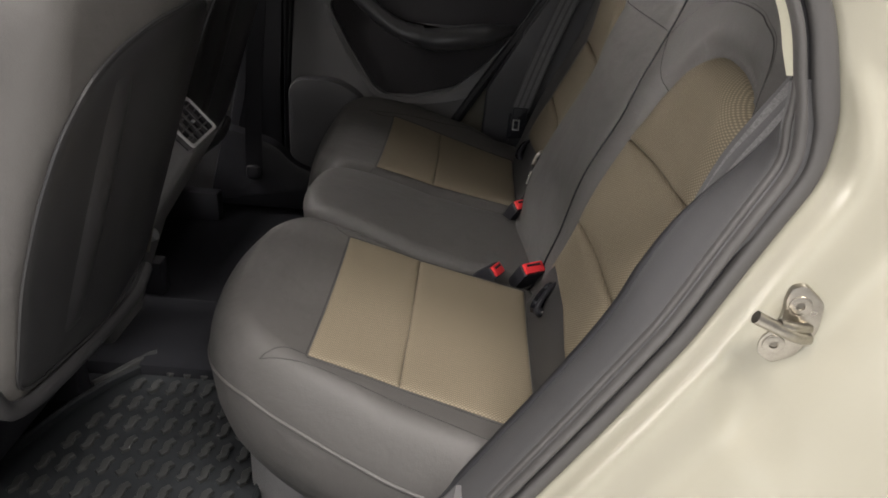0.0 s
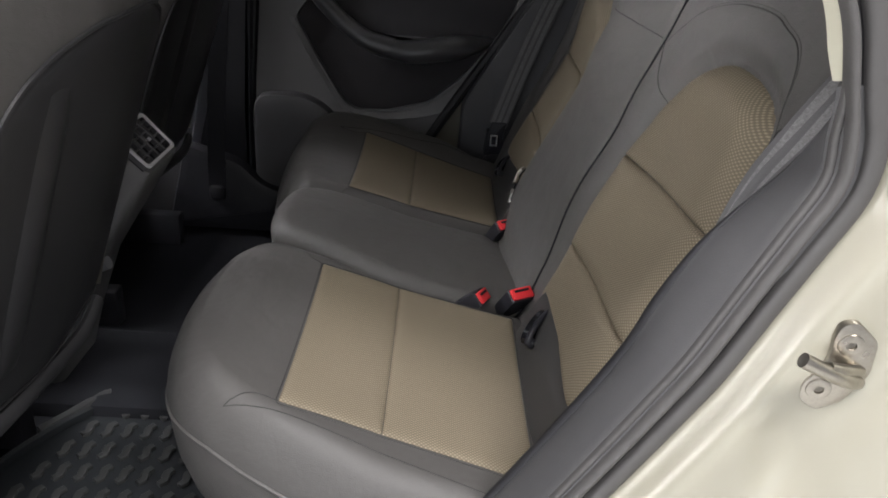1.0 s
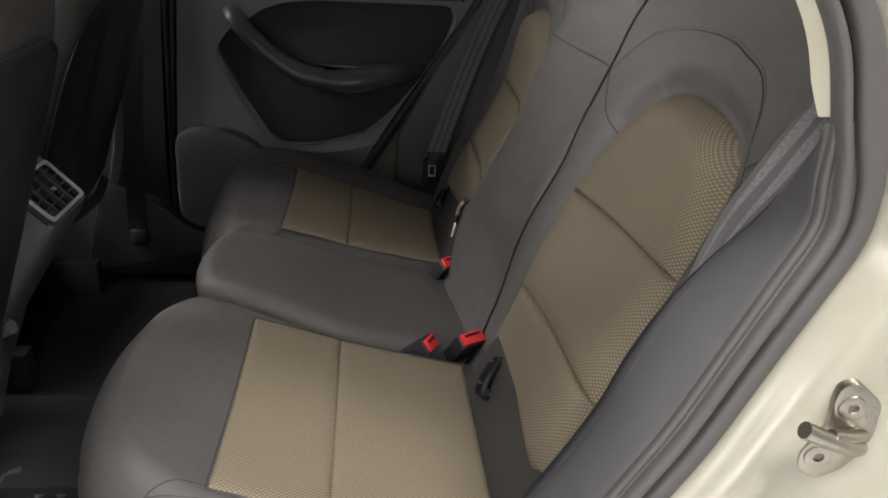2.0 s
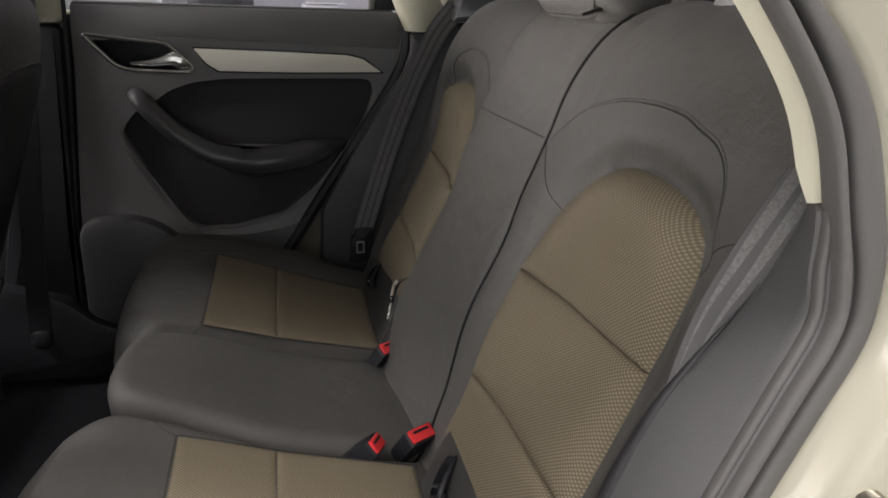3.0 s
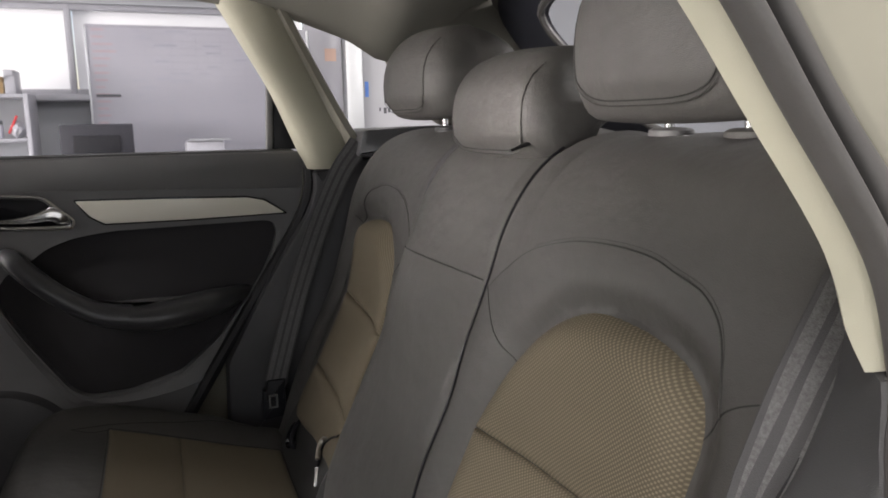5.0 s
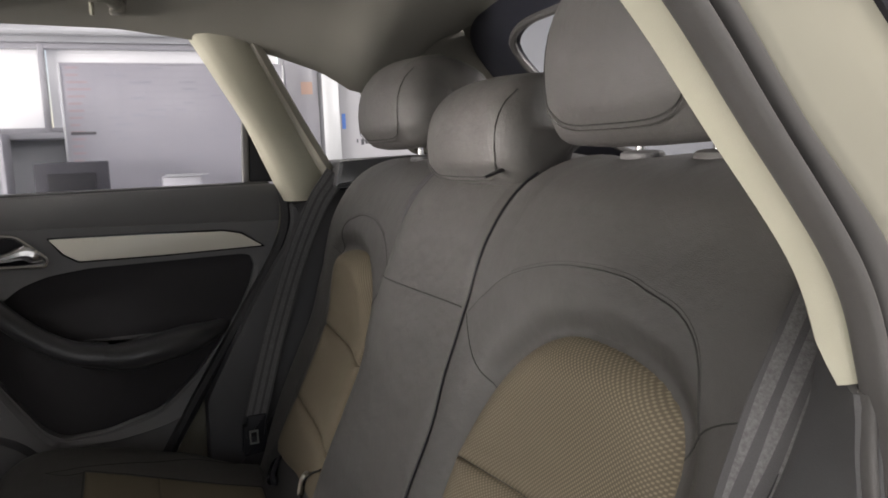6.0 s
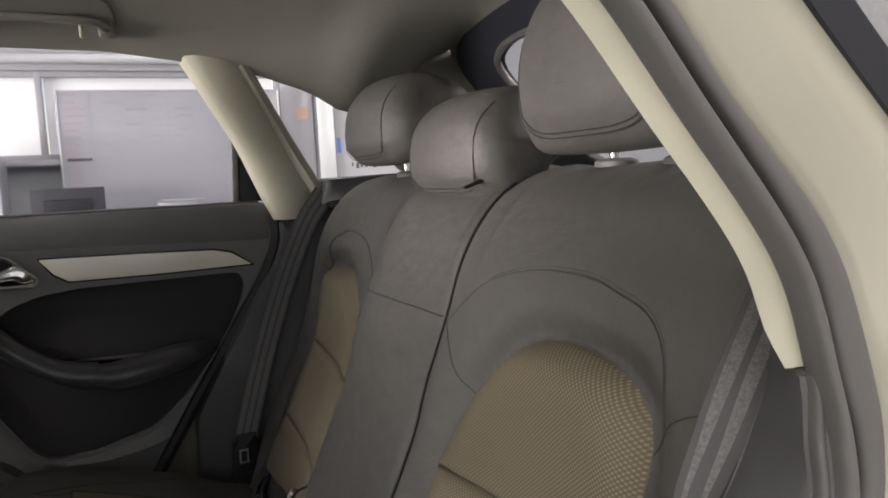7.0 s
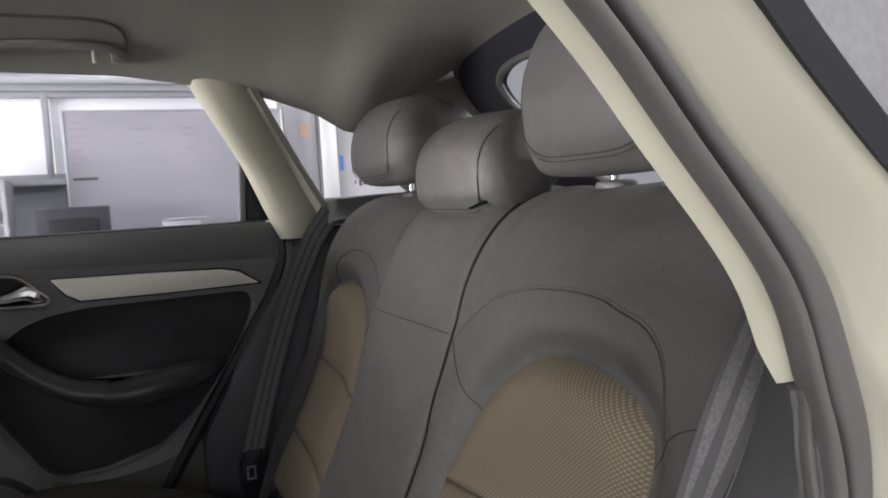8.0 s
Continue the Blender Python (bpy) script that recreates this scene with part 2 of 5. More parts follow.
def holed(outer, holes, put, w0, w1, smooth_n=0):
    """A plate with holes through it."""
    bm = bmesh.new()
    top = []
    for loop in [outer] + holes:
        vs = [bm.verts.new((p[0], p[1], 0)) for p in loop]
        top += [bm.edges.new((a, b)) for a, b in zip(vs, vs[1:] + vs[:1])]
    bmesh.ops.triangle_fill(bm, use_beauty=True, use_dissolve=False, edges=top)
    got = bmesh.ops.extrude_face_region(bm, geom=bm.faces[:])
    back = [g for g in got["geom"] if isinstance(g, bmesh.types.BMVert)]
    for v in back:
        v.co.z = 1.0
    for v in bm.verts:
        v.co = put(v.co.x, v.co.y, w0 if v.co.z < 0.5 else w1)
    return bm


def tube(path, radius, n=8, closed=False, bm=None, flat=1.0, caps=True, up=None):
    """A round or oval rod along a path. radius: one or a list."""
    p = [Vector(q) for q in path]
    rs = radius if isinstance(radius, (list, tuple)) else [radius] * len(p)
    rings = []
    nor = None
    for i, q in enumerate(p):
        if closed:
            t = (p[(i + 1) % len(p)] - p[i - 1]).normalized()
        else:
            t = (p[min(i + 1, len(p) - 1)] - p[max(i - 1, 0)]).normalized()
        if up is not None:
            nor = Vector(up)
        elif nor is None:
            nor = Vector((0, 0, 1)) if abs(t.z) < 0.9 else Vector((1, 0, 0))
        nor = (nor - t * nor.dot(t)).normalized()
        bi = t.cross(nor)
        rings.append([q + (nor * math.cos(a) * flat + bi * math.sin(a)) * rs[i] for a in (2 * math.pi * k / n for k in range(n))])
    if closed:
        rings.append(rings[0])
    return loft(rings, caps=caps and not closed, bm=bm)


def ribbon(path, widths, width_dir, thick, bm=None):
    """A flat band along a path; width_dir: one direction or one for each point."""
    p = [Vector(q) for q in path]
    rings = []
    for i, q in enumerate(p):
        t = (p[min(i + 1, len(p) - 1)] - p[max(i - 1, 0)]).normalized()
        w = Vector(width_dir[i] if isinstance(width_dir, list) else width_dir)
        w = (w - t * w.dot(t)).normalized()
        nn = t.cross(w).normalized()
        h = (widths[i] if isinstance(widths, (list, tuple)) else widths) / 2
        e = min(thick * 0.4, 0.0006)
        rings.append([q + w * a + nn * b for a, b in ((-h, -thick / 2 + e), (-h + e, -thick / 2), (h - e, -thick / 2), (h, -thick / 2 + e), (h, thick / 2 - e), (h - e, thick / 2), (-h + e, thick / 2), (-h, thick / 2 - e))])
    return loft(rings, bm=bm)


def smoothstep(a, b, x):
    t = max(0.0, min(1.0, (x - a) / (b - a)))
    return t * t * (3 - 2 * t)


def dome(outline, centre, put, r, h, skirt, rings=16, power=2.0, edge=None):
    """An upholstered pad: put(u, v, drop) gives its top; drop grows to h over the last r metres to the outline, then the skirt falls on."""
    o = [Vector(p) for p in outline]
    c = Vector(centre)
    rows = []
    ks = [0.03] + [0.12 + 0.68 * k / (rings - 1) for k in range(rings)]
    for k in ks:
        rows.append((k, None))
    for k in range(9):
        rows.append((None, 1 - math.cos(math.pi / 2 * k / 8)))
    out = []
    for k, e in rows:
        ring = []
        for p in o:
            length = (p - c).length
            r_, h_ = edge(p) if edge else (r, h)
            rel = min(r_ / length, 0.19)
            s = k if e is None else 1 - rel + rel * math.sin(math.acos(1 - e))
            dist = (1 - s) * length
            reach = rel * length
            d = 0.0
            if dist < reach:
                f = 1 - dist / reach
                d = h_ * (1 - max(0.0, 1 - f ** power) ** (1 / power))
            q = c + (p - c) * s
            ring.append(put(q.x, q.y, d))
        out.append(ring)
    for extra, inn in skirt:
        out.append([put(*(c + (p - c) * (1 - inn / (p - c).length)), (edge(p)[1] if edge else h) + extra) for p in o])
    return loft(out)


def cloth_patch(outline, put, puff, sink, bm=None, rings=10):
    """A cloth panel sewn in: a pillow over the outline, its edge sunk; metre UVs for the weave."""
    o = [Vector(p) for p in outline]
    c = sum(o, Vector((0, 0))) / len(o)
    ss = [0.02] + [0.1 + 0.8 * k / (rings - 1) for k in range(rings)] + [0.93, 0.96, 0.985, 1.0]
    bm = bm or bmesh.new()
    lay = bm.loops.layers.uv.new("cloth")
    vs = []
    flat = {}
    for s in ss:
        row = []
        for p in o:
            q = c + (p - c) * s
            dist = (1 - s) * (p - c).length
            f = min(1.0, dist / 0.035)
            lift = -sink + (puff + sink) * math.sqrt(max(0, 1 - (1 - f) ** 2))
            v = bm.verts.new(put(q.x, q.y, -lift))
            flat[v] = q
            row.append(v)
        vs.append(row)
    n = len(o)
    for a, b in zip(vs, vs[1:]):
        for i in range(n):
            j = (i + 1) % n
            bm.faces.new((a[i], a[j], b[j], b[i]))
    bm.faces.new(vs[0])
    for f in bm.faces:
        for l in f.loops:
            l[lay].uv = flat[l.vert]
    return bm

# ---- workshop round the car ----
WALL_Y = 4.0


def xyz(a, b, c):
    return Vector((a, b, c))


def on_y(u, v, w):
    return Vector((u, w, v))


ground = part("ground", box(-60, 60, -60, 60, -0.1, 0.0), CONC)
tagged(ground, "smooth grey concrete workshop floor", "floor", kind="structure")
wall = part("wall_north", holed([(-5, 0), (5, 0), (5, ROOM_H), (-5, ROOM_H)], [[(-3.2, 1.42), (0.98, 1.42), (0.98, 1.94), (-3.2, 1.94)]], on_y, WALL_Y, WALL_Y + 0.2), WHITE, smooth=False)
tagged(wall, "white painted workshop wall with a window band", "wall", kind="structure")
tagged(part("wall_east", box(5, 5.2, -5.7, 4.2, 0, ROOM_H), WHITE, smooth=False), "plain white painted workshop wall", "wall", kind="structure")
# The west opening is added only to let the front fill lamp through.
tagged(part("wall_west", holed([(-5.7, 0), (4.2, 0), (4.2, ROOM_H), (-5.7, ROOM_H)], [[(-1.65, 0.9), (2.45, 0.9), (2.45, 1.7), (-1.65, 1.7)]], lambda u, v, w: Vector((w, u, v)), -5.2, -5.0), WHITE, smooth=False), "white workshop wall, out of view, opened up for a fill lamp", "wall", kind="structure")
# The south gap is added for the near fill lamp.
tagged(part("wall_south", holed([(-5, 0), (5, 0), (5, ROOM_H), (-5, ROOM_H)], [[(-4.8, 0.02), (-0.5, 0.02), (-0.5, 2.72), (-4.8, 2.72)]], on_y, -5.7, -5.5), WHITE, smooth=False), "white workshop wall behind the camera, with a gap for a fill lamp", "wall", kind="structure")
tiles = box(-5.2, 5.2, -5.7, 4.2, ROOM_H, ROOM_H + 0.15)
for k in range(16):
    box(-5.0, 5.0, -5.4 + 0.6 * k, -5.376 + 0.6 * k, ROOM_H - 0.006, ROOM_H - 0.0005, bm=tiles)
    box(-4.8 + 0.6 * k, -4.776 + 0.6 * k, -5.5, 4.0, ROOM_H - 0.008, ROOM_H - 0.0065, bm=tiles)
tagged(part("workshop_ceiling", tiles, WHITE, smooth=False), "white tiled workshop ceiling", "ceiling", kind="structure")

for i, (px, py) in enumerate(PANELS):
    lp = thing("ceiling_light", (px, py, ROOM_H - 0.06), "flat rectangular white light panel under the workshop ceiling", "lamp", "ceiling lights")
    part("frame", holed([(px - 0.62, py - 0.32), (px + 0.62, py - 0.32), (px + 0.62, py + 0.32), (px - 0.62, py + 0.32)], [[(px - 0.59, py - 0.29), (px + 0.59, py - 0.29), (px + 0.59, py + 0.29), (px - 0.59, py + 0.29)]], xyz, ROOM_H - 0.07, ROOM_H), WFRAME, lp, smooth=False)
    part("diffuser", box(px - 0.588, px + 0.588, py - 0.288, py + 0.288, ROOM_H - 0.06, ROOM_H - 0.05), PANEL_GLOW, lp)

win = thing("window_1", (-1.1, WALL_Y + 0.05, 1.42), "long white-framed window with pale roller blinds drawn", "window", kind="structure")
# Blinds emit on their own, in place of daylight behind them.
BLIND = glow("glowing_blind", (0.95, 0.96, 1.0), 0.28)
for a in (-3.2, -1.55, -0.435, 0.95):
    part("mullion", box(a, a + 0.035, WALL_Y + 0.02, WALL_Y + 0.09, 1.42, 1.94, 0.004), WFRAME, win)
for z0, z1 in ((1.42, 1.455), (1.905, 1.94)):
    part("rail", box(-3.2, 0.98, WALL_Y + 0.025, WALL_Y + 0.085, z0, z1, 0.004), WFRAME, win)
part("window_sill", box(-3.25, 1.02, WALL_Y - 0.14, WALL_Y + 0.02, 1.385, 1.42, 0.006), WFRAME, win)
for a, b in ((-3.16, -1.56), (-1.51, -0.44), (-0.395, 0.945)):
    part("blind", box(a, b, WALL_Y + 0.1, WALL_Y + 0.104, 1.45, 1.91), BLIND, win, "pale roller blind with daylight put in as glow")
duct = part("cable_duct", box(-4.9, 1.4, WALL_Y - 0.05, WALL_Y, 1.975, 2.03, 0.005), ALU)
tagged(duct, "grey cable duct along the wall above the window", "duct", kind="structure")

# whiteboard with a ruled plan on it
wb = thing("whiteboard", (0.3, WALL_Y - 0.1, 0.95), "large whiteboard with a ruled job table in faint writing", "whiteboard")
WX0, WX1, WZ0, WZ1, WY = -0.32, 0.93, 0.92, 1.80, WALL_Y - 0.16
part("board", box(WX0, WX1, WY, WY + 0.02, WZ0, WZ1, 0.003), WBOARD, wb)
for bx in ((WX0 - 0.006, WX0 + 0.006, WZ0, WZ1), (WX1 - 0.006, WX1 + 0.006, WZ0, WZ1)):
    part("edge_profile", box(bx[0], bx[1], WY - 0.008, WY + 0.022, bx[2], bx[3], 0.002), ALU, wb)
for z in (WZ0, WZ1):
    part("edge_profile", box(WX0, WX1, WY - 0.006, WY + 0.024, z - 0.006, z + 0.006, 0.002), WBOARD, wb)
rng = random.Random(4)
bm_line, bm_red, bm_dark = bmesh.new(), bmesh.new(), bmesh.new()
for k in range(21):
    z = WZ1 - 0.04 - 0.04 * k
    box(WX0 + 0.01, WX1 - 0.02, WY - 0.0012, WY - 0.0002, z, z + 0.0016, bm=bm_line)
    w = rng.uniform(0.05, 0.13)
    box(WX0 + 0.03, WX0 + 0.03 + w, WY - 0.0016, WY - 0.0002, z + 0.012, z + 0.024, bm=bm_red)
    for c in range(5):
        if rng.random() < 0.35:
            x = WX0 + 0.22 + 0.19 * c + rng.uniform(0, 0.05)
            box(x, x + rng.uniform(0.04, 0.12), WY - 0.0016, WY - 0.0002, z + 0.012, z + 0.02, bm=bm_line)
for c in range(8):
    x = WX0 + 0.17 + 0.14 * c
    box(x, x + 0.0018, WY - 0.0012, WY - 0.0002, WZ0 + 0.05, WZ1 - 0.02, bm=bm_line)
for z, w in ((1.69, 0.12), (1.60, 0.07), (1.50, 0.08)):
    box(WX0 + 0.36, WX0 + 0.36 + w, WY - 0.002, WY - 0.0002, z, z + 0.012, bm=bm_line)
box(WX0 + 0.03, WX0 + 0.16, WY - 0.002, WY - 0.0002, 1.402, 1.418, bm=bm_dark)
part("ruled_lines", bm_line, INKS["grey"], wb, smooth=False)
part("red_writing", bm_red, INKS["red"], wb, smooth=False)
part("dark_heading", bm_dark, INKS["dark"], wb, smooth=False)

# desk, monitor and things on it
desk = thing("desk", (0, 3.5, 0), "light office desk in front of the whiteboard", "desk")
part("desktop", box(-1.3, 1.2, 3.15, 3.75, 0.72, 0.75, 0.004), WFRAME, desk)
for a in (-1.25, 1.12):
    part("leg_panel", box(a, a + 0.03, 3.2, 3.7, 0.0, 0.718, 0.003), WFRAME, desk)
mon = thing("monitor", (-0.28, 3.5, 0.751), "black flat monitor seen from behind on the desk", "monitor")
part("screen_case", box(-0.462, -0.104, 3.47, 3.51, 0.9, 1.25, 0.006), SCREEN, mon)
part("case_band", box(-0.40, -0.17, 3.455, 3.472, 1.0, 1.19, 0.006), BLACK, mon)
part("stand", box(-0.31, -0.25, 3.5, 3.53, 0.755, 1.02, 0.006), SCREEN, mon)
part("foot", box(-0.38, -0.18, 3.42, 3.62, 0.7512, 0.765, 0.004), SCREEN, mon)
stack = thing("paper_tray", (0.25, 3.5, 0.751), "white tray with papers at the edge of the desk", "tray")
part("tray", box(0.16, 0.36, 3.40, 3.62, 0.7512, 1.150, 0.01), WFRAME, stack)
part("sheet", box(0.18, 0.40, 3.38, 3.60, 1.152, 1.160, 0.002), WHITE, stack)

# shelf unit with bottles and boxes
shelf = thing("shelf_unit", (-0.95, 3.6, 0), "white open shelf unit against the window wall", "shelf")
for a in (-1.32, -0.612):
    part("side_panel", box(a, a + 0.022, 3.48, 3.78, 0.0, 1.41, 0.002), WFRAME, shelf)
for z in (0.4, 0.8, 1.165, 1.39):
    part("shelf_board", box(-1.298, -0.612, 3.48, 3.78, z, z + 0.02, 0.002), WFRAME, shelf)
part("back_panel", box(-1.298, -0.612, 3.775, 3.785, 0.0, 1.39), WHITE, shelf)
for k, (x, ink, h) in enumerate(((-0.875, "red", 0.11), (-0.845, "grey", 0.10), (-0.81, "dark", 0.10), (-0.775, "dark", 0.115), (-0.74, "grey", 0.09), (-0.905, "green", 0.1))):
    bt = thing("bottle", (x, 3.56, 1.186), {"red": "small bottle with a red cap on the shelf", "dark": "small dark bottle on the shelf", "grey": "small grey can on the shelf", "green": "small green can on the shelf"}[ink], "bottle", "bottles on the shelf")
    prof = [(0.001, 0), (0.013, 0), (0.014, 0.004), (0.014, h * 0.66), (0.011, h * 0.76)]
    part("body", loft([[Vector((x + r * math.cos(a), 3.56 + r * math.sin(a), 1.186 + z)) for a in (2 * math.pi * i / 10 for i in range(10))] for r, z in prof]), INKS["dark"] if ink == "dark" else INKS["grey"], bt)
    part("cap", loft([[Vector((x + r * math.cos(a), 3.56 + r * math.sin(a), 1.186 + z)) for a in (2 * math.pi * i / 10 for i in range(10))] for r, z in ((0.011, h * 0.77), (0.011, h * 0.97), (0.008, h))]), RED if ink == "red" else INKS["dark"], bt)
for x0, x1, h, m, lab in ((-1.02, -0.9, 0.12, CARD, "open brown cardboard box on the shelf unit"), (-0.88, -0.7, 0.085, CARD, "low brown cardboard box on the shelf unit"), (-0.695, -0.645, 0.12, WFRAME, "upright white carton on the shelf unit")):
    bx = thing("box", ((x0 + x1) / 2, 3.6, 1.411), lab, "box")
    part("carton", box(x0, x1, 3.52, 3.70, 1.4112, 1.411 + h, 0.003), m, bx)
    part("flap", box(x0 + 0.005, x1 - 0.005, 3.50, 3.519, 1.411 + h * 0.75, 1.411 + h, 0.002), m, bx)
bag = thing("plastic_bag", (-0.66, 3.56, 1.186), "crumpled clear plastic bag with a red tool on the shelf", "bag")
bmb = bmesh.new()
bmesh.ops.create_icosphere(bmb, subdivisions=3, radius=0.045)
for v in bmb.verts:
    v.co = Vector((v.co.x * 0.8, v.co.y, v.co.z)) * (1 + 0.25 * noise.noise(v.co * 60)) + Vector((-0.66, 3.56, 1.228))
part("sack", bmb, WFRAME, bag)
part("tool_handle", tube([(-0.70, 3.535, 1.21), (-0.655, 3.525, 1.30)], 0.006), RED, bag)

# notice and post beside the white door, seen behind the rear side window
post = part("door_post", box(1.19, 1.30, WALL_Y - 0.10, WALL_Y - 0.002, 0, 2.1, 0.004), ALU)
tagged(post, "grey metal post beside a white door", "post", kind="structure")
door = thing("door_1", (1.75, WALL_Y - 0.03, 0), "white flush workshop door", "door", kind="structure")
part("leaf", box(1.31, 2.2, WALL_Y - 0.045, WALL_Y - 0.004, 0.01, 2.06, 0.004), WFRAME, door)
part("sticker", box(1.325, 1.35, WALL_Y - 0.0475, WALL_Y - 0.0455, 1.40, 1.50), INKS["blue"], door, "blue sticker")
bmq = bmesh.new()
for k in range(6):
    x = 1.42 + 0.03 * k
    box(x, x + rng.uniform(0.01, 0.022), WALL_Y - 0.0470, WALL_Y - 0.0455, 1.29 + rng.uniform(0, 0.02), 1.33, bm=bmq)
part("marks", bmq, INKS["dark"], door, smooth=False)
notice = thing("notice_board", (1.08, WALL_Y - 0.02, 1.5), "white notice board with an orange label", "notice board")
part("board", box(0.97, 1.18, WALL_Y - 0.02, WALL_Y - 0.003, 1.1, 1.98, 0.003), WBOARD, notice)
part("orange_label", box(1.07, 1.145, WALL_Y - 0.0225, WALL_Y - 0.0205, 1.63, 1.71), INKS["orange"], notice)

# ---- the car's shell ----
# opening of the near rear door: its seal line, seen from the side, as x, z
OPEN = spline([(-0.62, 0, 1.515), (-0.3, 0, 1.51), (-0.03, 0, 1.475), (0.098, 0, 1.405), (0.1905, 0, 1.3165), (0.241, 0, 1.257), (0.2985, 0, 1.185), (0.321, 0, 1.125), (0.333, 0, 1.08), (0.3322, 0, 1.047), (0.310, 0, 1.002), (0.26, 0, 0.92),
               (0.196, 0, 0.806), (0.127, 0, 0.687), (0.05, 0, 0.56), (-0.03, 0, 0.485), (-0.14, 0, 0.455), (-0.3, 0, 0.45), (-0.62, 0, 0.45)], 150)


def band(section, path=OPEN):
    """A skin along the door opening; section(p) lists (distance from the line outwards, y) at a point of it."""
    rings = []
    for i, p in enumerate(path):
        t = (path[min(i + 1, len(path) - 1)] - path[max(i - 1, 0)]).normalized()
        n = Vector((-t.z, 0, t.x))
        rings.append([Vector((p.x + n.x * d, y, p.z + n.z * d)) for d, y in section(p)])
    return rings


car = thing("vehicle_shell", (0, 0, 0), "champagne-coloured car body shell with an open rear door", "car", kind="structure")


def swell(z):
    """The seal stands further out from the trim line low down."""
    return 0.021 * (1 - smoothstep(0.88, 1.04, z))


def seal_edge(z):
    """Outer rim of the seal, narrower up on the roof pillar."""
    return 0.0235 - 0.009 * smoothstep(1.16, 1.25, z) + 0.003 * smoothstep(1.06, 1.10, z) * (1 - smoothstep(1.12, 1.18, z)) + swell(z)


LOWJ = [(-0.006, -0.660), (-0.002, -0.6665), (0.002, -0.6715), (0.006, -0.678), (0.010, -0.688), (0.015, -0.697), (0.022, -0.702), (0.034, -0.7045), (0.050, -0.7055), (0.064, -0.708), (0.075, -0.716), (0.084, -0.727), (0.100, -0.742), (0.130, -0.764), (0.175, -0.785), (0.25, -0.806), (0.36, -0.835), (0.46, -0.842)]
UPJ = [(-0.006, -0.660), (-0.002, -0.6665), (0.001, -0.6695), (0.003, -0.6715), (0.005, -0.6735), (0.008, -0.6755), (0.011, -0.6775), (0.014, -0.6795), (0.017, -0.6815), (0.020, -0.6835), (0.023, -0.6855), (0.026, -0.6872), (0.029, -0.6888), (0.033, -0.6903), (0.038, -0.6916), (0.044, -0.6926), (0.051, -0.6934), (0.060, -0.6940)]


def jamb(p):
    """Painted face from the seal to the outer skin: wide and stepped low down, narrow on the roof pillar."""
    low = 1 - smoothstep(1.05, 1.15, p.z)
    e = seal_edge(p.z)
    return [(e + u[0] + (l[0] - u[0]) * low, u[1] + (l[1] - u[1]) * low) for u, l in zip(UPJ, LOWJ)]


def pressed(p):
    """The recess pressed into the jamb below the striker, with its sharp inner lip, and the shallow seat of the striker plate."""
    r = math.hypot((p.x - 0.335 + (p.z - 0.83) * 0.25) / 0.034, (p.z - 0.835) / 0.062)
    p.y += 0.006 * (1 - smoothstep(0.25, 1.1, r))
    q = math.hypot((p.x - 0.309) / 0.012, (p.z - 0.872) / 0.016)
    p.y -= 0.003 * (1 - smoothstep(0.2, 1.0, q))
    return p


def jamb_fine(p):
    return [(q.x, q.y) for q in spline([(d, y, 0) for d, y in jamb(p)], 84)]


JAMB = [[pressed(v) for v in ring] for ring in band(jamb_fine, spline(OPEN, 440))]
part("door_jamb", loft(JAMB, closed=False), PAINT, car, "glossy champagne paint", fix=False)


seal = thing("door_seal", (0.33, -0.68, 1.08), "dark grey rubber seal round the rear door opening", "seal")


def ridge(d0, y0, rd, ry, n=20, wide=False):
    """A rounded rubber bar beside the opening's line; the wide one reaches out to the seal's rim."""
    def section(p):
        e = swell(p.z)
        low = 1 - (smoothstep(1.085, 1.128, p.z) if d0 < -0.005 else smoothstep(1.085, 1.112, p.z))
        up = 0.0075 if d0 < -0.005 else 0.0006 if d0 < 0 else -0.001
        c, r = d0 + e + up * (1 - low), rd * (0.8 + 0.2 * low)
        if wide:
            a, b = 0.0072 + e - 0.002 * (1 - low), seal_edge(p.z)
            c, r = (a + b) / 2, (b - a) / 2
        return [(c + r * math.copysign(abs(math.cos(t)) ** 0.8, math.cos(t)), y0 + ry * math.copysign(abs(math.sin(t)) ** 0.7, math.sin(t))) for t in (2 * math.pi * k / n for k in range(n))]
    return section


SEALP = spline(OPEN, 420)
part("bulb", loft(band(ridge(-0.0036, -0.668, 0.0046, 0.0092), SEALP)), RUBBER, seal)
# Dark bar stands for the shade between the seal's ridges.
part("groove_shade", loft(band(ridge(0.0040, -0.663, 0.0045, 0.004), SEALP)), RUBBERD, seal)
part("flange", loft(band(ridge(0, -0.666, 0, 0.0085, wide=True), SEALP)), RUBBER, seal)
BEADP = [p for p in spline(OPEN, 2400) if p.z < 1.127 and p.x > -0.4][::8]
part("inner_bead", loft(band(ridge(-0.0118, -0.663, 0.0030, 0.0045), BEADP)), RUBBER, seal)
# Dark bar again, for the shade beside the bead.
part("inner_groove_shade", loft(band(ridge(-0.0084, -0.659, 0.0028, 0.003), BEADP)), RUBBERD, seal)

# black window surround and rear side glass on the near side
WINLINE = spline([(-0.10, 0, 1.545), (0.06, 0, 1.485), (0.16, 0, 1.410), (0.214, 0, 1.360), (0.261, 0, 1.313), (0.284, 0, 1.289), (0.320, 0, 1.255), (0.346, 0, 1.232), (0.40, 0, 1.188), (0.46, 0, 1.148), (0.55, 0, 1.10)], 60)


def strip(d0, d1, y0, y1, t=0.006):
    return lambda p: [(d0, y0), (d1, y1), (d1, y1 + t), (d0, y0 + t)]


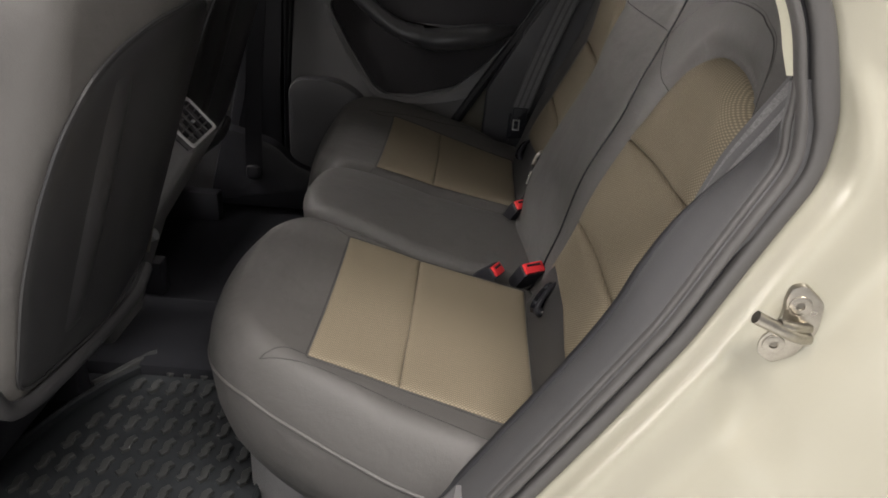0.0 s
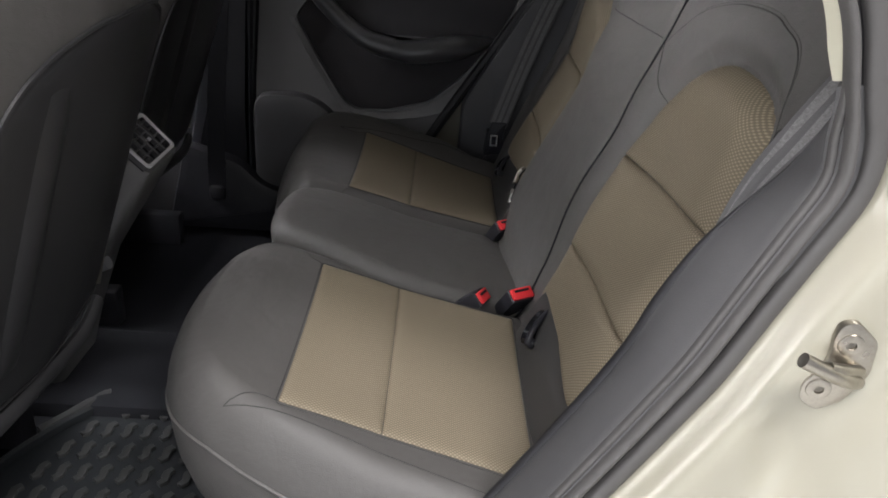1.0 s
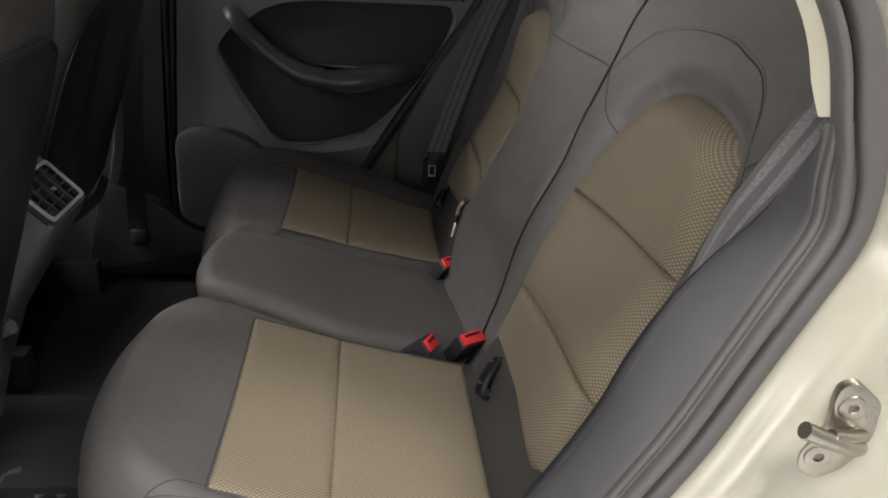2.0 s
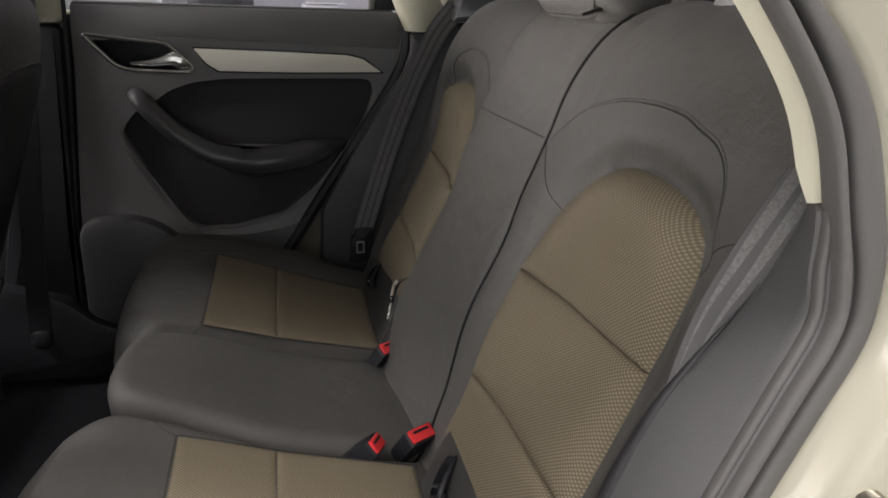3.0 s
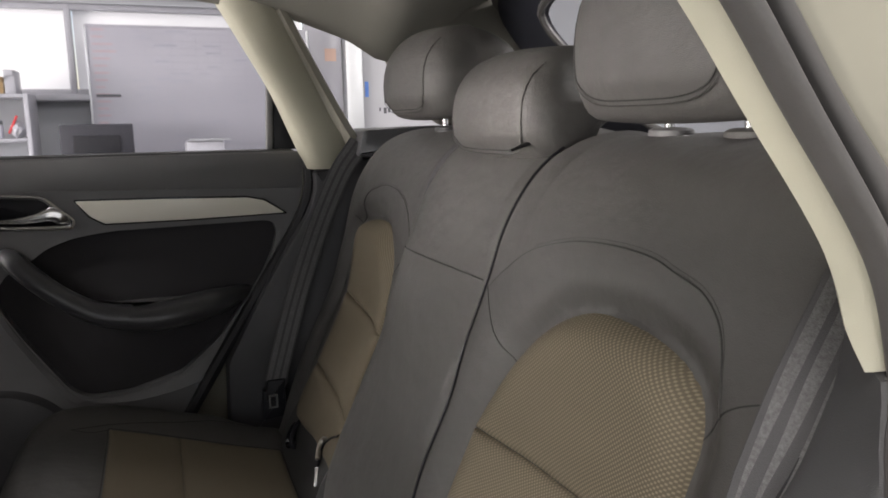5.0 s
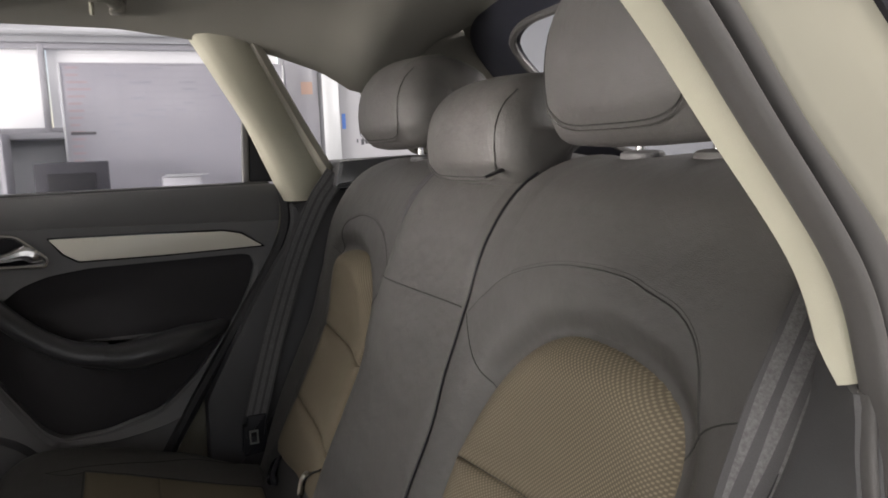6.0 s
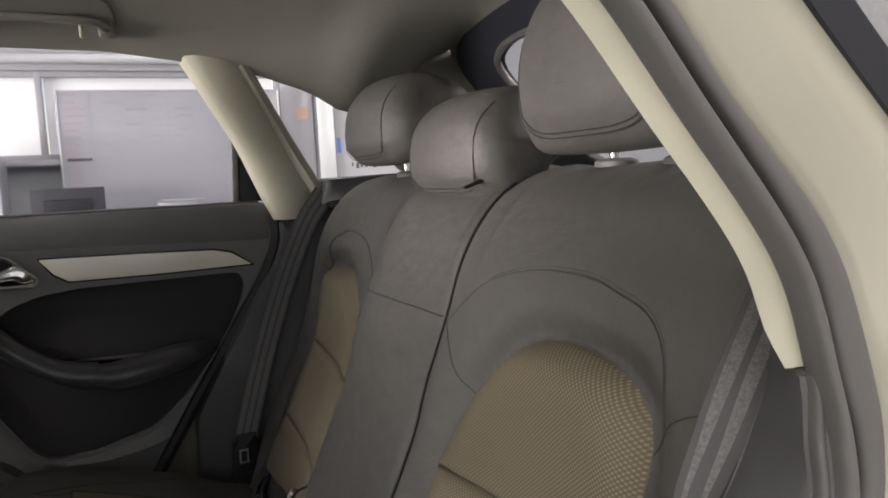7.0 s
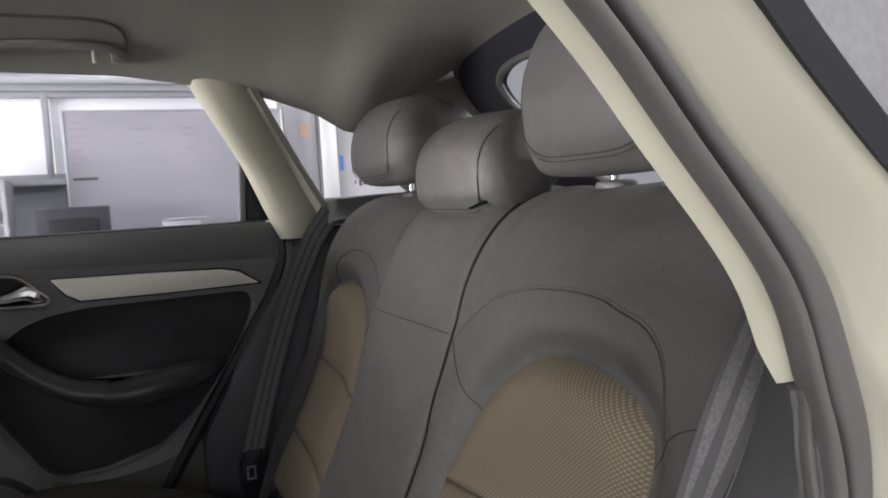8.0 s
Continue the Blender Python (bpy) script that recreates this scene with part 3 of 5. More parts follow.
qg = thing("rear_side_window", (0.3, -0.82, 1.3), "fixed rear side window with a black surround", "window")
part("surround", loft(band(strip(-0.001, 0.016, -0.6945, -0.6965), WINLINE)), BLACK, qg)
part("glass", loft(band(strip(0.016, 0.28, -0.6955, -0.718), WINLINE)), DUSTY_SHEEN, qg, "tinted glass with dust specks, paled for its reflection")

# inside faces beside the opening
side = thing("side_trim", (0.38, -0.66, 0.6), "grey moulded plastic side trim beside the rear seat", "trim panel")
LOWER = [p for p in spline(OPEN, 2400) if p.z < 1.126 and p.x > -0.35][::12]
EDGE = [(p.x, p.y) for p in spline([(0.5, -0.002, 0), (0.82, 0.0, 0), (0.905, -0.010, 0), (0.955, -0.017, 0), (0.99, -0.017, 0), (1.03, -0.011, 0), (1.066, 0.0, 0), (1.10, 0.024, 0), (1.14, 0.040, 0)], 60)]


def side_section(p):
    """Bead beside the seal, then a smooth face leaning in to the straight inner edge."""
    e = float(np.interp(p.z, [q for q, _ in EDGE], [d for _, d in EDGE])) if p.x > 0.0 else 0.0
    w = swell(p.z) - 0.0155 + 0.0075 * smoothstep(1.085, 1.128, p.z)
    face = [(w + (e - w) * (k / 9) - 0.0025 * math.sin(math.pi * k / 9), -0.6585 + 0.0545 * k / 9) for k in range(10)]
    return [(w + 0.007, -0.668), (w + 0.003, -0.664)] + face + [(e + 0.002, -0.6015), (e + 0.006, -0.6015), (e + 0.012, -0.605), (e + 0.03, -0.620), (0.012 + max(0, e), -0.668)]


part("panel", loft(band(side_section, LOWER)), PANELG, side)


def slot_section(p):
    """Dark bar for the shade between the panel's inner edge and the seat back, wider low down."""
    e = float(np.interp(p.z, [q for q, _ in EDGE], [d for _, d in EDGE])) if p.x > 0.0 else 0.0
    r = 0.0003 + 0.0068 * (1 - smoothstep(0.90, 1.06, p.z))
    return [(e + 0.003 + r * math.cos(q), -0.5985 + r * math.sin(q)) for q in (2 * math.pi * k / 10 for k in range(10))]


# Near-black bar added where the gap beside the seat lies in shade.
part("slot_shade", loft(band(slot_section, [p for p in LOWER if p.x > 0.05 and p.z < 1.06])), RUBBERD, side, "dark bar for the shaded gap beside the seat")
sill = thing("sill_trim", (-0.1, -0.64, 0.4), "dark grey plastic sill trim under the door opening", "trim panel")
SILL = [p for p in OPEN if p.z < 0.62]
part("sill_plate", loft(band(lambda p: [(-0.012, -0.655), (-0.008, -0.62), (0.03, -0.60), (0.13, -0.595), (0.13, -0.61), (0.03, -0.62)], SILL)), GREYP, sill)


def pillar_path():
    return [p for p in spline(OPEN, 700) if p.z > 1.118 and p.x > -0.5 and not (p.z < 1.13 and p.x < 0.2)][::3]


def pillar_section(p):
    """Rounded rim beside the seal and a face running inwards; cut off aslant at its lower tip."""
    f = 0.30 + 0.70 * smoothstep(1.112, 1.152, p.z)
    out = spline([(0.010, -0.658, 0), (0.004, -0.6568, 0), (-0.0025, -0.651, 0), (-0.0055, -0.644, 0), (-0.004, -0.637, 0), (0.03, -0.618, 0), (0.12, -0.60, 0)], 26)
    return [(q.x, -0.658 + (q.y + 0.658) * f) for q in out] + [(0.12, -0.62), (0.012, -0.6555)]


np_trim = thing("pillar_trim", (0.3, -0.62, 1.12), "cream pillar trim at the rear door opening", "pillar trim", "pillar trims")
part("cover", loft(band(pillar_section, pillar_path())), BEIGE, np_trim)

# roof and closing skins
CX = [(-1.7, 1.30), (-1.2, 1.50), (-0.6, 1.575), (0.0, 1.59), (0.4, 1.575), (0.67, 1.54), (0.75, 1.50)]
EX = [(-1.7, 1.26), (-1.2, 1.42), (-0.6, 1.495), (-0.2, 1.500), (0.0, 1.495), (0.13, 1.478), (0.28, 1.452), (0.39, 1.415), (0.46, 1.372), (0.50, 1.372), (0.56, 1.41), (0.62, 1.455), (0.66, 1.485), (0.70, 1.505)]


def lerp_table(tab, x):
    return float(np.interp(x, [a for a, b in tab], [b for a, b in tab]))


def roof_z(x, y):
    e, c = lerp_table(EX, x), lerp_table(CX, x)
    f = min(1.0, abs(y) / 0.665)
    return e + (c - e) * (1 - f ** 3.2)


def roof(lift, y1, x0=-0.85, x1=0.71):
    rings = []
    for i in range(61):
        x = x0 + (x1 - x0) * i / 60
        top = [Vector((x, -y1 + 2 * y1 * j / 48, roof_z(x, -y1 + 2 * y1 * j / 48) + lift)) for j in range(49)]
        rings.append(top + [p + Vector((0, 0, 0.012)) for p in reversed(top)])
    return loft(rings)


tagged(part("ceiling", roof(0.0, 0.665), HEADL), "warm grey cloth headliner of the car", "headliner", kind="structure")
part("roof_skin", roof(0.045, 0.70), PAINT, car)
floor_bm = box(-1.6, 0.9, -0.70, 0.70, 0.28, 0.345)
tagged(part("floor", floor_bm, CARPET), "black carpeted car floor", "floor", kind="structure")
ws = part("windscreen", slab([(-0.68, 0.0), (0.68, 0.0), (0.60, 1.0), (-0.60, 1.0)], lambda u, v, w: Vector((-1.6 + 0.74 * v, u, 1.0 + 0.50 * v + w)), 0.0, 0.004, 0.001), GLASS, car)
ws.visible_shadow = False
# Unseen; its height keeps front fill light off the lower seat backs.
part("front_bulkhead", box(-1.7, -1.5, -0.80, 0.80, 0.2, 1.10, 0.03), BLACK, car)
part("front_door_wall", box(-1.6, -0.66, -0.80, -0.72, 0.3, 1.12, 0.01), DARK, car)
part("front_pillar", box(-0.70, -0.60, -0.78, -0.70, 0.3, 1.5, 0.02), DARK, car)
part("far_front_door_wall", box(-1.6, -0.44, 0.745, 0.80, 0.3, 1.15, 0.01), DARK, car)
part("far_outer_skin", box(-0.60, 0.9, 0.79, 0.81, 0.3, 1.17, 0.005), PAINT, car)
part("load_floor", box(0.62, 1.25, -0.64, 0.64, 0.62, 0.66, 0.01), CARPET, car)
part("load_side", box(0.50, 1.2, 0.655, 0.70, 0.6, 1.20, 0.01), DARK, car)
part("load_side", box(0.52, 1.2, -0.70, -0.66, 0.6, 1.20, 0.01), DARK, car)

# tailgate: dark ring round the rear glass on a raked plane
def hatch(u, v, w):
    return Vector((0.66 + 0.9 * (1.55 - v) + w, u, v))


gate = thing("tailgate", (0.95, 0, 1.0), "closed tailgate with dark inner frame and raked glass", "tailgate")
half = [(0.0, 1.545), (0.25, 1.536), (0.34, 1.531), (0.445, 1.524), (0.54, 1.513), (0.61, 1.492), (0.648, 1.458), (0.657, 1.41), (0.652, 1.35), (0.655, 1.25), (0.66, 0.66)]
half_c = [(p.x, p.y) for p in spline([(a, b, 0) for a, b in half], 60)]
outer = [(-a, b) for a, b in reversed(half_c[1:])] + half_c
hole = spline([(0.0, 1.486, 0), (0.29, 1.482, 0), (0.37, 1.479, 0), (0.425, 1.471, 0), (0.470, 1.455, 0), (0.484, 1.43, 0), (0.482, 1.40, 0), (0.46, 1.33, 0), (0.42, 1.265, 0), (0.34, 1.215, 0), (0.2, 1.20, 0), (0.0, 1.20, 0)], 60)
inner = [(p.x, p.y) for p in hole] + [(-p.x, p.y) for p in reversed(hole[1:-1])]
part("inner_frame", holed(outer, [inner], hatch, 0.0, 0.014), mat("tailgate_dark", (0.012, 0.013, 0.02), 0.5, grain=0.4, scale=600), gate)
back_o = [tuple(p) for p in rounded([(-0.68, 0.66), (0.68, 0.66), (0.70, 1.46), (0.60, 1.56), (0.2, 1.60), (-0.2, 1.60), (-0.60, 1.56), (-0.70, 1.46)], 0.05)]
part("surround", holed(back_o, [[tuple(p) for p in inset([Vector(q) for q in outer], 0.02)]], hatch, 0.018, 0.03), HEADL, gate, "warm grey cover round the dark frame")
rim = [hatch(p[0], p[1], -0.004) for p in inner]
part("glass_seal", tube(rim, 0.008, closed=True), RUBBER, gate)
gp = part("rear_glass", slab([(-0.54, 1.1), (0.54, 1.1), (0.54, 1.53), (-0.54, 1.53)], lambda u, v, w: hatch(u, v, 0.016 + w), 0.0, 0.004, 0.001), GLASS, gate)
gp.visible_shadow = False

# far-side pillars and trims
cp = thing("pillar_trim", (0.33, 0.64, 1.15), "cream pillar trim behind the far rear door", "pillar trim", "pillar trims")
front_e = spline([(0.10, 0, 1.535), (0.137, 0, 1.474), (0.182, 0, 1.395), (0.228, 0, 1.312), (0.265, 0, 1.225), (0.297, 0, 1.150)], 24)
rear_e = spline([(0.225, 0, 1.52), (0.256, 0, 1.463), (0.295, 0, 1.39), (0.345, 0, 1.29), (0.384, 0, 1.212), (0.372, 0, 1.150)], 24)
rings = []
for fe, re_ in zip(front_e, rear_e):
    rings.append([(fe.lerp(re_, f) + Vector((0, y, 0))) for f, y in ((0.0, 0.70), (0.0, 0.672), (0.03, 0.656), (0.10, 0.645), (0.30, 0.637), (0.60, 0.636), (0.85, 0.642), (0.97, 0.655), (1.0, 0.675), (1.0, 0.70))])
part("cover", loft(rings), BEIGE, cp)
part("rear_edge", tube(spline([(0.250, 0.664, 1.47), (0.290, 0.662, 1.39), (0.341, 0.657, 1.29), (0.386, 0.652, 1.208)], 20), 0.022, flat=0.8), PILLARE, cp, "edge strip toned darker for shade")
dp = thing("rear_pillar_trim", (0.65, 0.64, 1.2), "cream trim of the far rear pillar", "pillar trim", "pillar trims")
part("cover", slab([(0.475, 1.38), (0.60, 1.235), (0.80, 1.235), (0.84, 1.46), (0.78, 1.53), (0.66, 1.53), (0.56, 1.44)], on_y, 0.70, 0.662, 0.01, r=0.02), HEADL, dp)
bp_ = thing("pillar_trim", (-0.46, 0.66, 1.15), "cream upper trim of the far centre pillar", "pillar trim", "pillar trims")
part("cover", slab([(-0.52, 1.147), (-0.405, 1.147), (-0.395, 1.53), (-0.50, 1.53)], on_y, 0.72, 0.665, 0.012, r=0.015), BEIGE, bp_)
bl = thing("centre_pillar", (-0.48, 0.68, 0.4), "dark plastic lower trim of the far centre pillar", "pillar trim")
part("cover", slab([(-0.64, 0.36), (-0.43, 0.36), (-0.43, 0.7), (-0.405, 1.145), (-0.52, 1.145), (-0.56, 0.75)], on_y, 0.74, 0.675, 0.015, r=0.02), BLACK, bl)
part("gap_filler", box(-0.47, -0.375, 0.738, 0.775, 0.36, 1.165, 0.004), BLACK, bl)
part("foot_step", slab([(-0.66, 0.36), (-0.30, 0.36), (-0.30, 0.47), (-0.40, 0.50), (-0.46, 0.56), (-0.60, 0.60)], on_y, 0.70, 0.64, 0.02, r=0.03), BLACK, bl)
fs = thing("side_trim", (0.4, 0.66, 0.6), "dark moulded side trim beside the far rear seat", "trim panel")
part("panel", slab([(0.10, 0.52), (0.60, 0.52), (0.60, 1.17), (0.375, 1.17), (0.33, 1.146), (0.306, 1.146), (0.309, 1.11), (0.293, 1.062), (0.262, 1.016), (0.236, 0.976), (0.197, 0.912), (0.157, 0.842), (0.106, 0.75)], on_y, 0.715, 0.655, 0.012, r=0.015), DARK, fs)
ps = thing("shelf_bracket", (0.5, 0.6, 1.2), "grey plastic ledge behind the far rear seat", "trim panel")
part("ledge", slab([(0.385, 1.175), (0.60, 1.175), (0.66, 1.215), (0.60, 1.236), (0.40, 1.232)], on_y, 0.70, 0.59, 0.008, r=0.01), VENTG, ps)

# grab handle above the far door
gh = thing("grab_handle", (-0.09, 0.6, 1.55), "folded cream grab handle in a recess above the far door", "grab handle")
def under_roof(x, y, d=0.0):
    return Vector((x, y, roof_z(x, y) - d))


edge = spline([(-0.32, 0.455, 0), (-0.2, 0.458, 0), (-0.06, 0.464, 0), (-0.01, 0.478, 0), (0.014, 0.51, 0), (0.02, 0.57, 0), (0.012, 0.60, 0)], 40)
# Dark tube stands for the shade round the handle's recess.
part("recess_edge", tube([under_roof(p.x, p.y, 0.001) for p in edge], 0.0035, n=6), mat("recess_shade", (0.10, 0.095, 0.085), 0.9), gh)
grip = spline([(-0.25, 0.59, 0.004), (-0.245, 0.56, 0.014), (-0.22, 0.535, 0.018), (-0.12, 0.525, 0.018), (-0.02, 0.535, 0.018), (0.0, 0.56, 0.014), (0.006, 0.59, 0.004)], 30)
part("grip", tube([under_roof(p.x, p.y, p.z) for p in grip], 0.011, n=10, flat=0.7), HEADL, gh)
for x in (-0.245, 0.006):
    q = under_roof(x, 0.592, 0.004)
    part("mount", box(q.x - 0.014, q.x + 0.014, q.y - 0.02, q.y + 0.02, q.z - 0.012, q.z + 0.014, 0.006), HEADL, gh)
q = under_roof(-0.035, 0.56)
part("coat_hook", tube([q, q + Vector((0, -0.006, -0.02)), q + Vector((0, 0.0, -0.032)), q + Vector((0, 0.012, -0.03))], 0.004), BEIGE, gh)

# ---- far rear door ----
dr = thing("passenger_door", (-0.05, 0.72, 0.42), "closed rear door with dark inner panel and champagne inlay", "car door")
DOOR = [tuple(p) for p in rounded([(-0.43, 0.44), (-0.10, 0.40), (0.0, 0.55), (0.06, 0.715), (0.12, 0.80), (0.170, 0.874), (0.213, 0.945), (0.245, 0.995), (0.269, 1.045), (0.287, 1.10), (0.291, 1.147), (0.289, 1.188), (-0.392, 1.186), (-0.395, 1.05), (-0.42, 0.74)], 0.03)]
POCKET = [tuple(p) for p in rounded([(-0.317, 0.925), (-0.273, 0.840), (-0.198, 0.722), (-0.165, 0.700), (-0.087, 0.702), (0.018, 0.730), (0.098, 0.800), (0.158, 0.876), (0.190, 0.920), (0.218, 0.975), (0.230, 1.016), (0.222, 1.038), (0.205, 1.043), (-0.091, 1.040), (-0.163, 1.031), (-0.211, 1.014), (-0.25, 0.985), (-0.29, 0.965)], 0.016)]
BEZEL = [tuple(p) for p in rounded([(-0.375, 1.128), (-0.21, 1.112), (-0.16, 1.065), (-0.165, 1.052), (-0.285, 1.056), (-0.315, 1.066)], 0.012)]
part("panel", holed(DOOR, [POCKET, BEZEL], on_y, 0.70, 0.735), GREYP, dr)


def rim_facet(inner_l, outer_l, lift):
    """A raised facet along the edge of the door field, between two lines of the panel."""
    a = spline([(x, z, 0) for x, z in inner_l], 40)
    b = spline([(x, z, 0) for x, z in outer_l], 40)
    rings = []
    for k, (p, q) in enumerate(zip(a, b)):
        h = lift * math.sin(math.pi * min(1.0, max(0.0, k / 39))) ** 0.4
        rings.append([Vector((p.x, 0.712, p.y)), Vector((p.x, 0.7015, p.y)), Vector((p.lerp(q, 0.12).x, 0.6985, p.lerp(q, 0.12).y)), Vector((p.lerp(q, 0.92).x, 0.6995 - h, p.lerp(q, 0.92).y)), Vector((q.x, 0.700 - h * 0.9, q.y)), Vector((q.x + 0.002, 0.705, q.y - 0.002)), Vector((q.x, 0.716, q.y))])
    return loft(rings)


part("lower_rim", rim_facet([(0.232, 1.018), (0.206, 0.944), (0.159, 0.872), (0.099, 0.796), (0.018, 0.727), (-0.087, 0.699), (-0.165, 0.697)], [(0.240, 1.018), (0.214, 0.940), (0.162, 0.853), (0.112, 0.775), (0.062, 0.712), (-0.060, 0.684), (-0.160, 0.688)], 0.010), GREYP, dr, "lighter grey bevelled edge of the door pocket")
part("front_rim", rim_facet([(-0.165, 0.698), (-0.199, 0.720), (-0.274, 0.839), (-0.319, 0.926)], [(-0.176, 0.688), (-0.210, 0.712), (-0.285, 0.832), (-0.331, 0.924)], 0.006), GREYP, dr)
part("pocket_back", slab(POCKET, on_y, 0.765, 0.7205, 0.002), FABRICD, dr, "black cloth and recessed door pocket")
part("upper_pad", slab([(-0.39, 1.112), (-0.22, 1.125), (0.285, 1.108), (0.289, 1.165), (0.287, 1.186), (-0.39, 1.186)], on_y, 0.71, 0.6975, 0.002, r=0.006), GREYP, dr)
part("sill_strip", box(-0.39, 0.275, 0.705, 0.745, 1.178, 1.192, 0.006), DARK, dr, "dark felt strip along the glass")
part("inlay_rim", slab([(-0.1585, 1.1055), (0.0, 1.1025), (0.17, 1.097), (0.207, 1.089), (0.253, 1.0555), (0.05, 1.0525), (-0.107, 1.0535), (-0.1335, 1.0705)], on_y, 0.70, 0.6915, 0.0004, r=0.004, n=3), GLOSSB, dr, "thin black rim")
part("inlay", slab([(-0.155, 1.103), (0.0, 1.0995), (0.17, 1.094), (0.205, 1.086), (0.247, 1.058), (0.05, 1.0555), (-0.105, 1.0565), (-0.13, 1.072)], on_y, 0.70, 0.690, 0.0004, r=0.004, n=3), STRIPM, dr, "champagne metal inlay strip")
hb = part("handle_bezel", tube([Vector((p[0], 0.697, p[1])) for p in BEZEL], 0.0052, closed=True), CHROME, dr, "satin chrome handle surround")
part("handle_cup", slab(BEZEL, on_y, 0.77, 0.725, 0.002), BLACK, dr)
lev = [(-0.285, 0.700, 1.070, 0.004), (-0.255, 0.696, 1.071, 0.0065), (-0.225, 0.696, 1.075, 0.011), (-0.205, 0.699, 1.080, 0.017), (-0.19, 0.703, 1.078, 0.019), (-0.165, 0.706, 1.062, 0.007)]
lp_ = spline([(a, b, c) for a, b, c, d in lev], 20)
lr_ = [float(np.interp(k / 19, [0, 0.2, 0.5, 0.7, 0.85, 1], [d for a, b, c, d in lev])) for k in range(20)]
part("handle_lever", tube(lp_, lr_, n=10, flat=0.9), CHROME, dr, "satin chrome lever")
# pull handle and armrest
pull = spline([(-0.285, 0.705, 1.005), (-0.272, 0.672, 1.003), (-0.24, 0.655, 0.97), (-0.19, 0.648, 0.925), (-0.13, 0.645, 0.888), (-0.07, 0.645, 0.875)], 30)
part("pull_handle", tube(pull, [0.014 + 0.008 * smoothstep(0, 5, k) + 0.004 * smoothstep(15, 29, k) for k in range(30)], n=14, flat=0.85), GRIP, dr, "glossy dark grip")
arm = spline([(-0.10, 0.652, 0.876), (-0.04, 0.646, 0.868), (0.03, 0.650, 0.876), (0.10, 0.676, 0.884), (0.165, 0.735, 0.889)], 26)
part("armrest", tube(arm, [0.027 + 0.010 * smoothstep(0, 8, k) - 0.018 * smoothstep(14, 25, k) for k in range(26)], n=16, flat=0.8), GRIP, dr)
part("armrest_bracket", slab([(-0.19, 0.918), (-0.13, 0.893), (0.10, 0.890), (0.09, 0.872), (-0.10, 0.840), (-0.18, 0.88)], on_y, 0.722, 0.66, 0.015, r=0.015), FABRICD, dr)
part("speaker_cover", slab([(-0.425, 0.45), (-0.21, 0.45), (-0.17, 0.56), (-0.19, 0.655), (-0.24, 0.712), (-0.30, 0.740), (-0.425, 0.738)], on_y, 0.70, 0.664, 0.016, r=0.06, n=8), DARK, dr)
part("window_divider", slab([(0.222, 1.19), (0.236, 1.19), (0.245, 1.38), (0.232, 1.38)], on_y, 0.752, 0.735, 0.003), GREYP, dr)
part("quarter_filler", slab([(0.237, 1.19), (0.31, 1.19), (0.29, 1.28), (0.245, 1.35)], on_y, 0.762, 0.74, 0.004), BLACK, dr)
part("upper_frame", tube([Vector((x, 0.74, z)) for x, z in ((-0.40, 1.56), (-0.1, 1.555), (0.06, 1.545))], 0.012), BLACK, dr)
gl = part("window_glass", box(-0.40, 0.228, 0.742, 0.746, 1.17, 1.53), GLASS, dr)
gl.visible_shadow = False
dseal = thing("door_seal", (0.25, 0.70, 1.0), "black rubber seal along the far rear door edge", "seal")
part("bulb", tube(spline([(0.288, 0.70, 1.30), (0.297, 0.695, 1.19), (0.303, 0.692, 1.146), (0.301, 0.692, 1.10), (0.283, 0.692, 1.053), (0.255, 0.692, 1.003), (0.227, 0.692, 0.96), (0.183, 0.692, 0.89), (0.138, 0.692, 0.82), (0.09, 0.692, 0.745), (0.02, 0.692, 0.63)], 60), 0.0135), RUBBERD, dseal)
part("bulb", tube(spline([(-0.405, 0.70, 1.20), (-0.408, 0.70, 1.05), (-0.432, 0.70, 0.74), (-0.435, 0.70, 0.62), (-0.40, 0.69, 0.52), (-0.33, 0.69, 0.47)], 40), 0.008), RUBBERD, dseal)

# ---- rear bench ----
TOPC = [(-0.34, 0.655), (-0.30, 0.69), (-0.25, 0.710), (-0.2, 0.714), (-0.12, 0.702), (-0.05, 0.684), (0.0, 0.669), (0.1, 0.647), (0.18, 0.630), (0.22, 0.624), (0.3, 0.62)]


def cushion_z(x, y):
    """Top of the seat cushions, dished under each outer place."""
    z = lerp_table(TOPC, x) + 0.018 * smoothstep(0.46, 0.58, y) * (1 - smoothstep(0.05, 0.15, x))
    f = (abs(y) - 0.335) / 0.185
    if abs(f) < 1:
        z -= 0.010 * (1 - f * f) * smoothstep(-0.24, -0.1, x)
    return z


def put_cushion(u, v, d):
    return Vector((u, v, cushion_z(u, v) - d))


def put_middle(u, v, d):
    return Vector((u, v, cushion_z(u, 0.1) - 0.006 + 0.012 * max(0, 1 - (v / 0.15) ** 2) - d))


BACKP = spline([(0.150, 0, 0.55), (0.195, 0, 0.62), (0.222, 0, 0.70), (0.256, 0, 0.79), (0.318, 0, 0.925), (0.336, 0, 1.0), (0.347, 0, 1.06), (0.366, 0, 1.12), (0.395, 0, 1.17), (0.43, 0, 1.205), (0.475, 0, 1.226), (0.53, 0, 1.233), (0.58, 0, 1.222)], 200)
BLEN = [0.0]
for pa, pb in zip(BACKP, BACKP[1:]):
    BLEN.append(BLEN[-1] + (pb - pa).length)
T_END = BLEN[-1]


def t_of(z):
    return float(np.interp(z, [p.z for p in BACKP[:180]], BLEN[:180]))


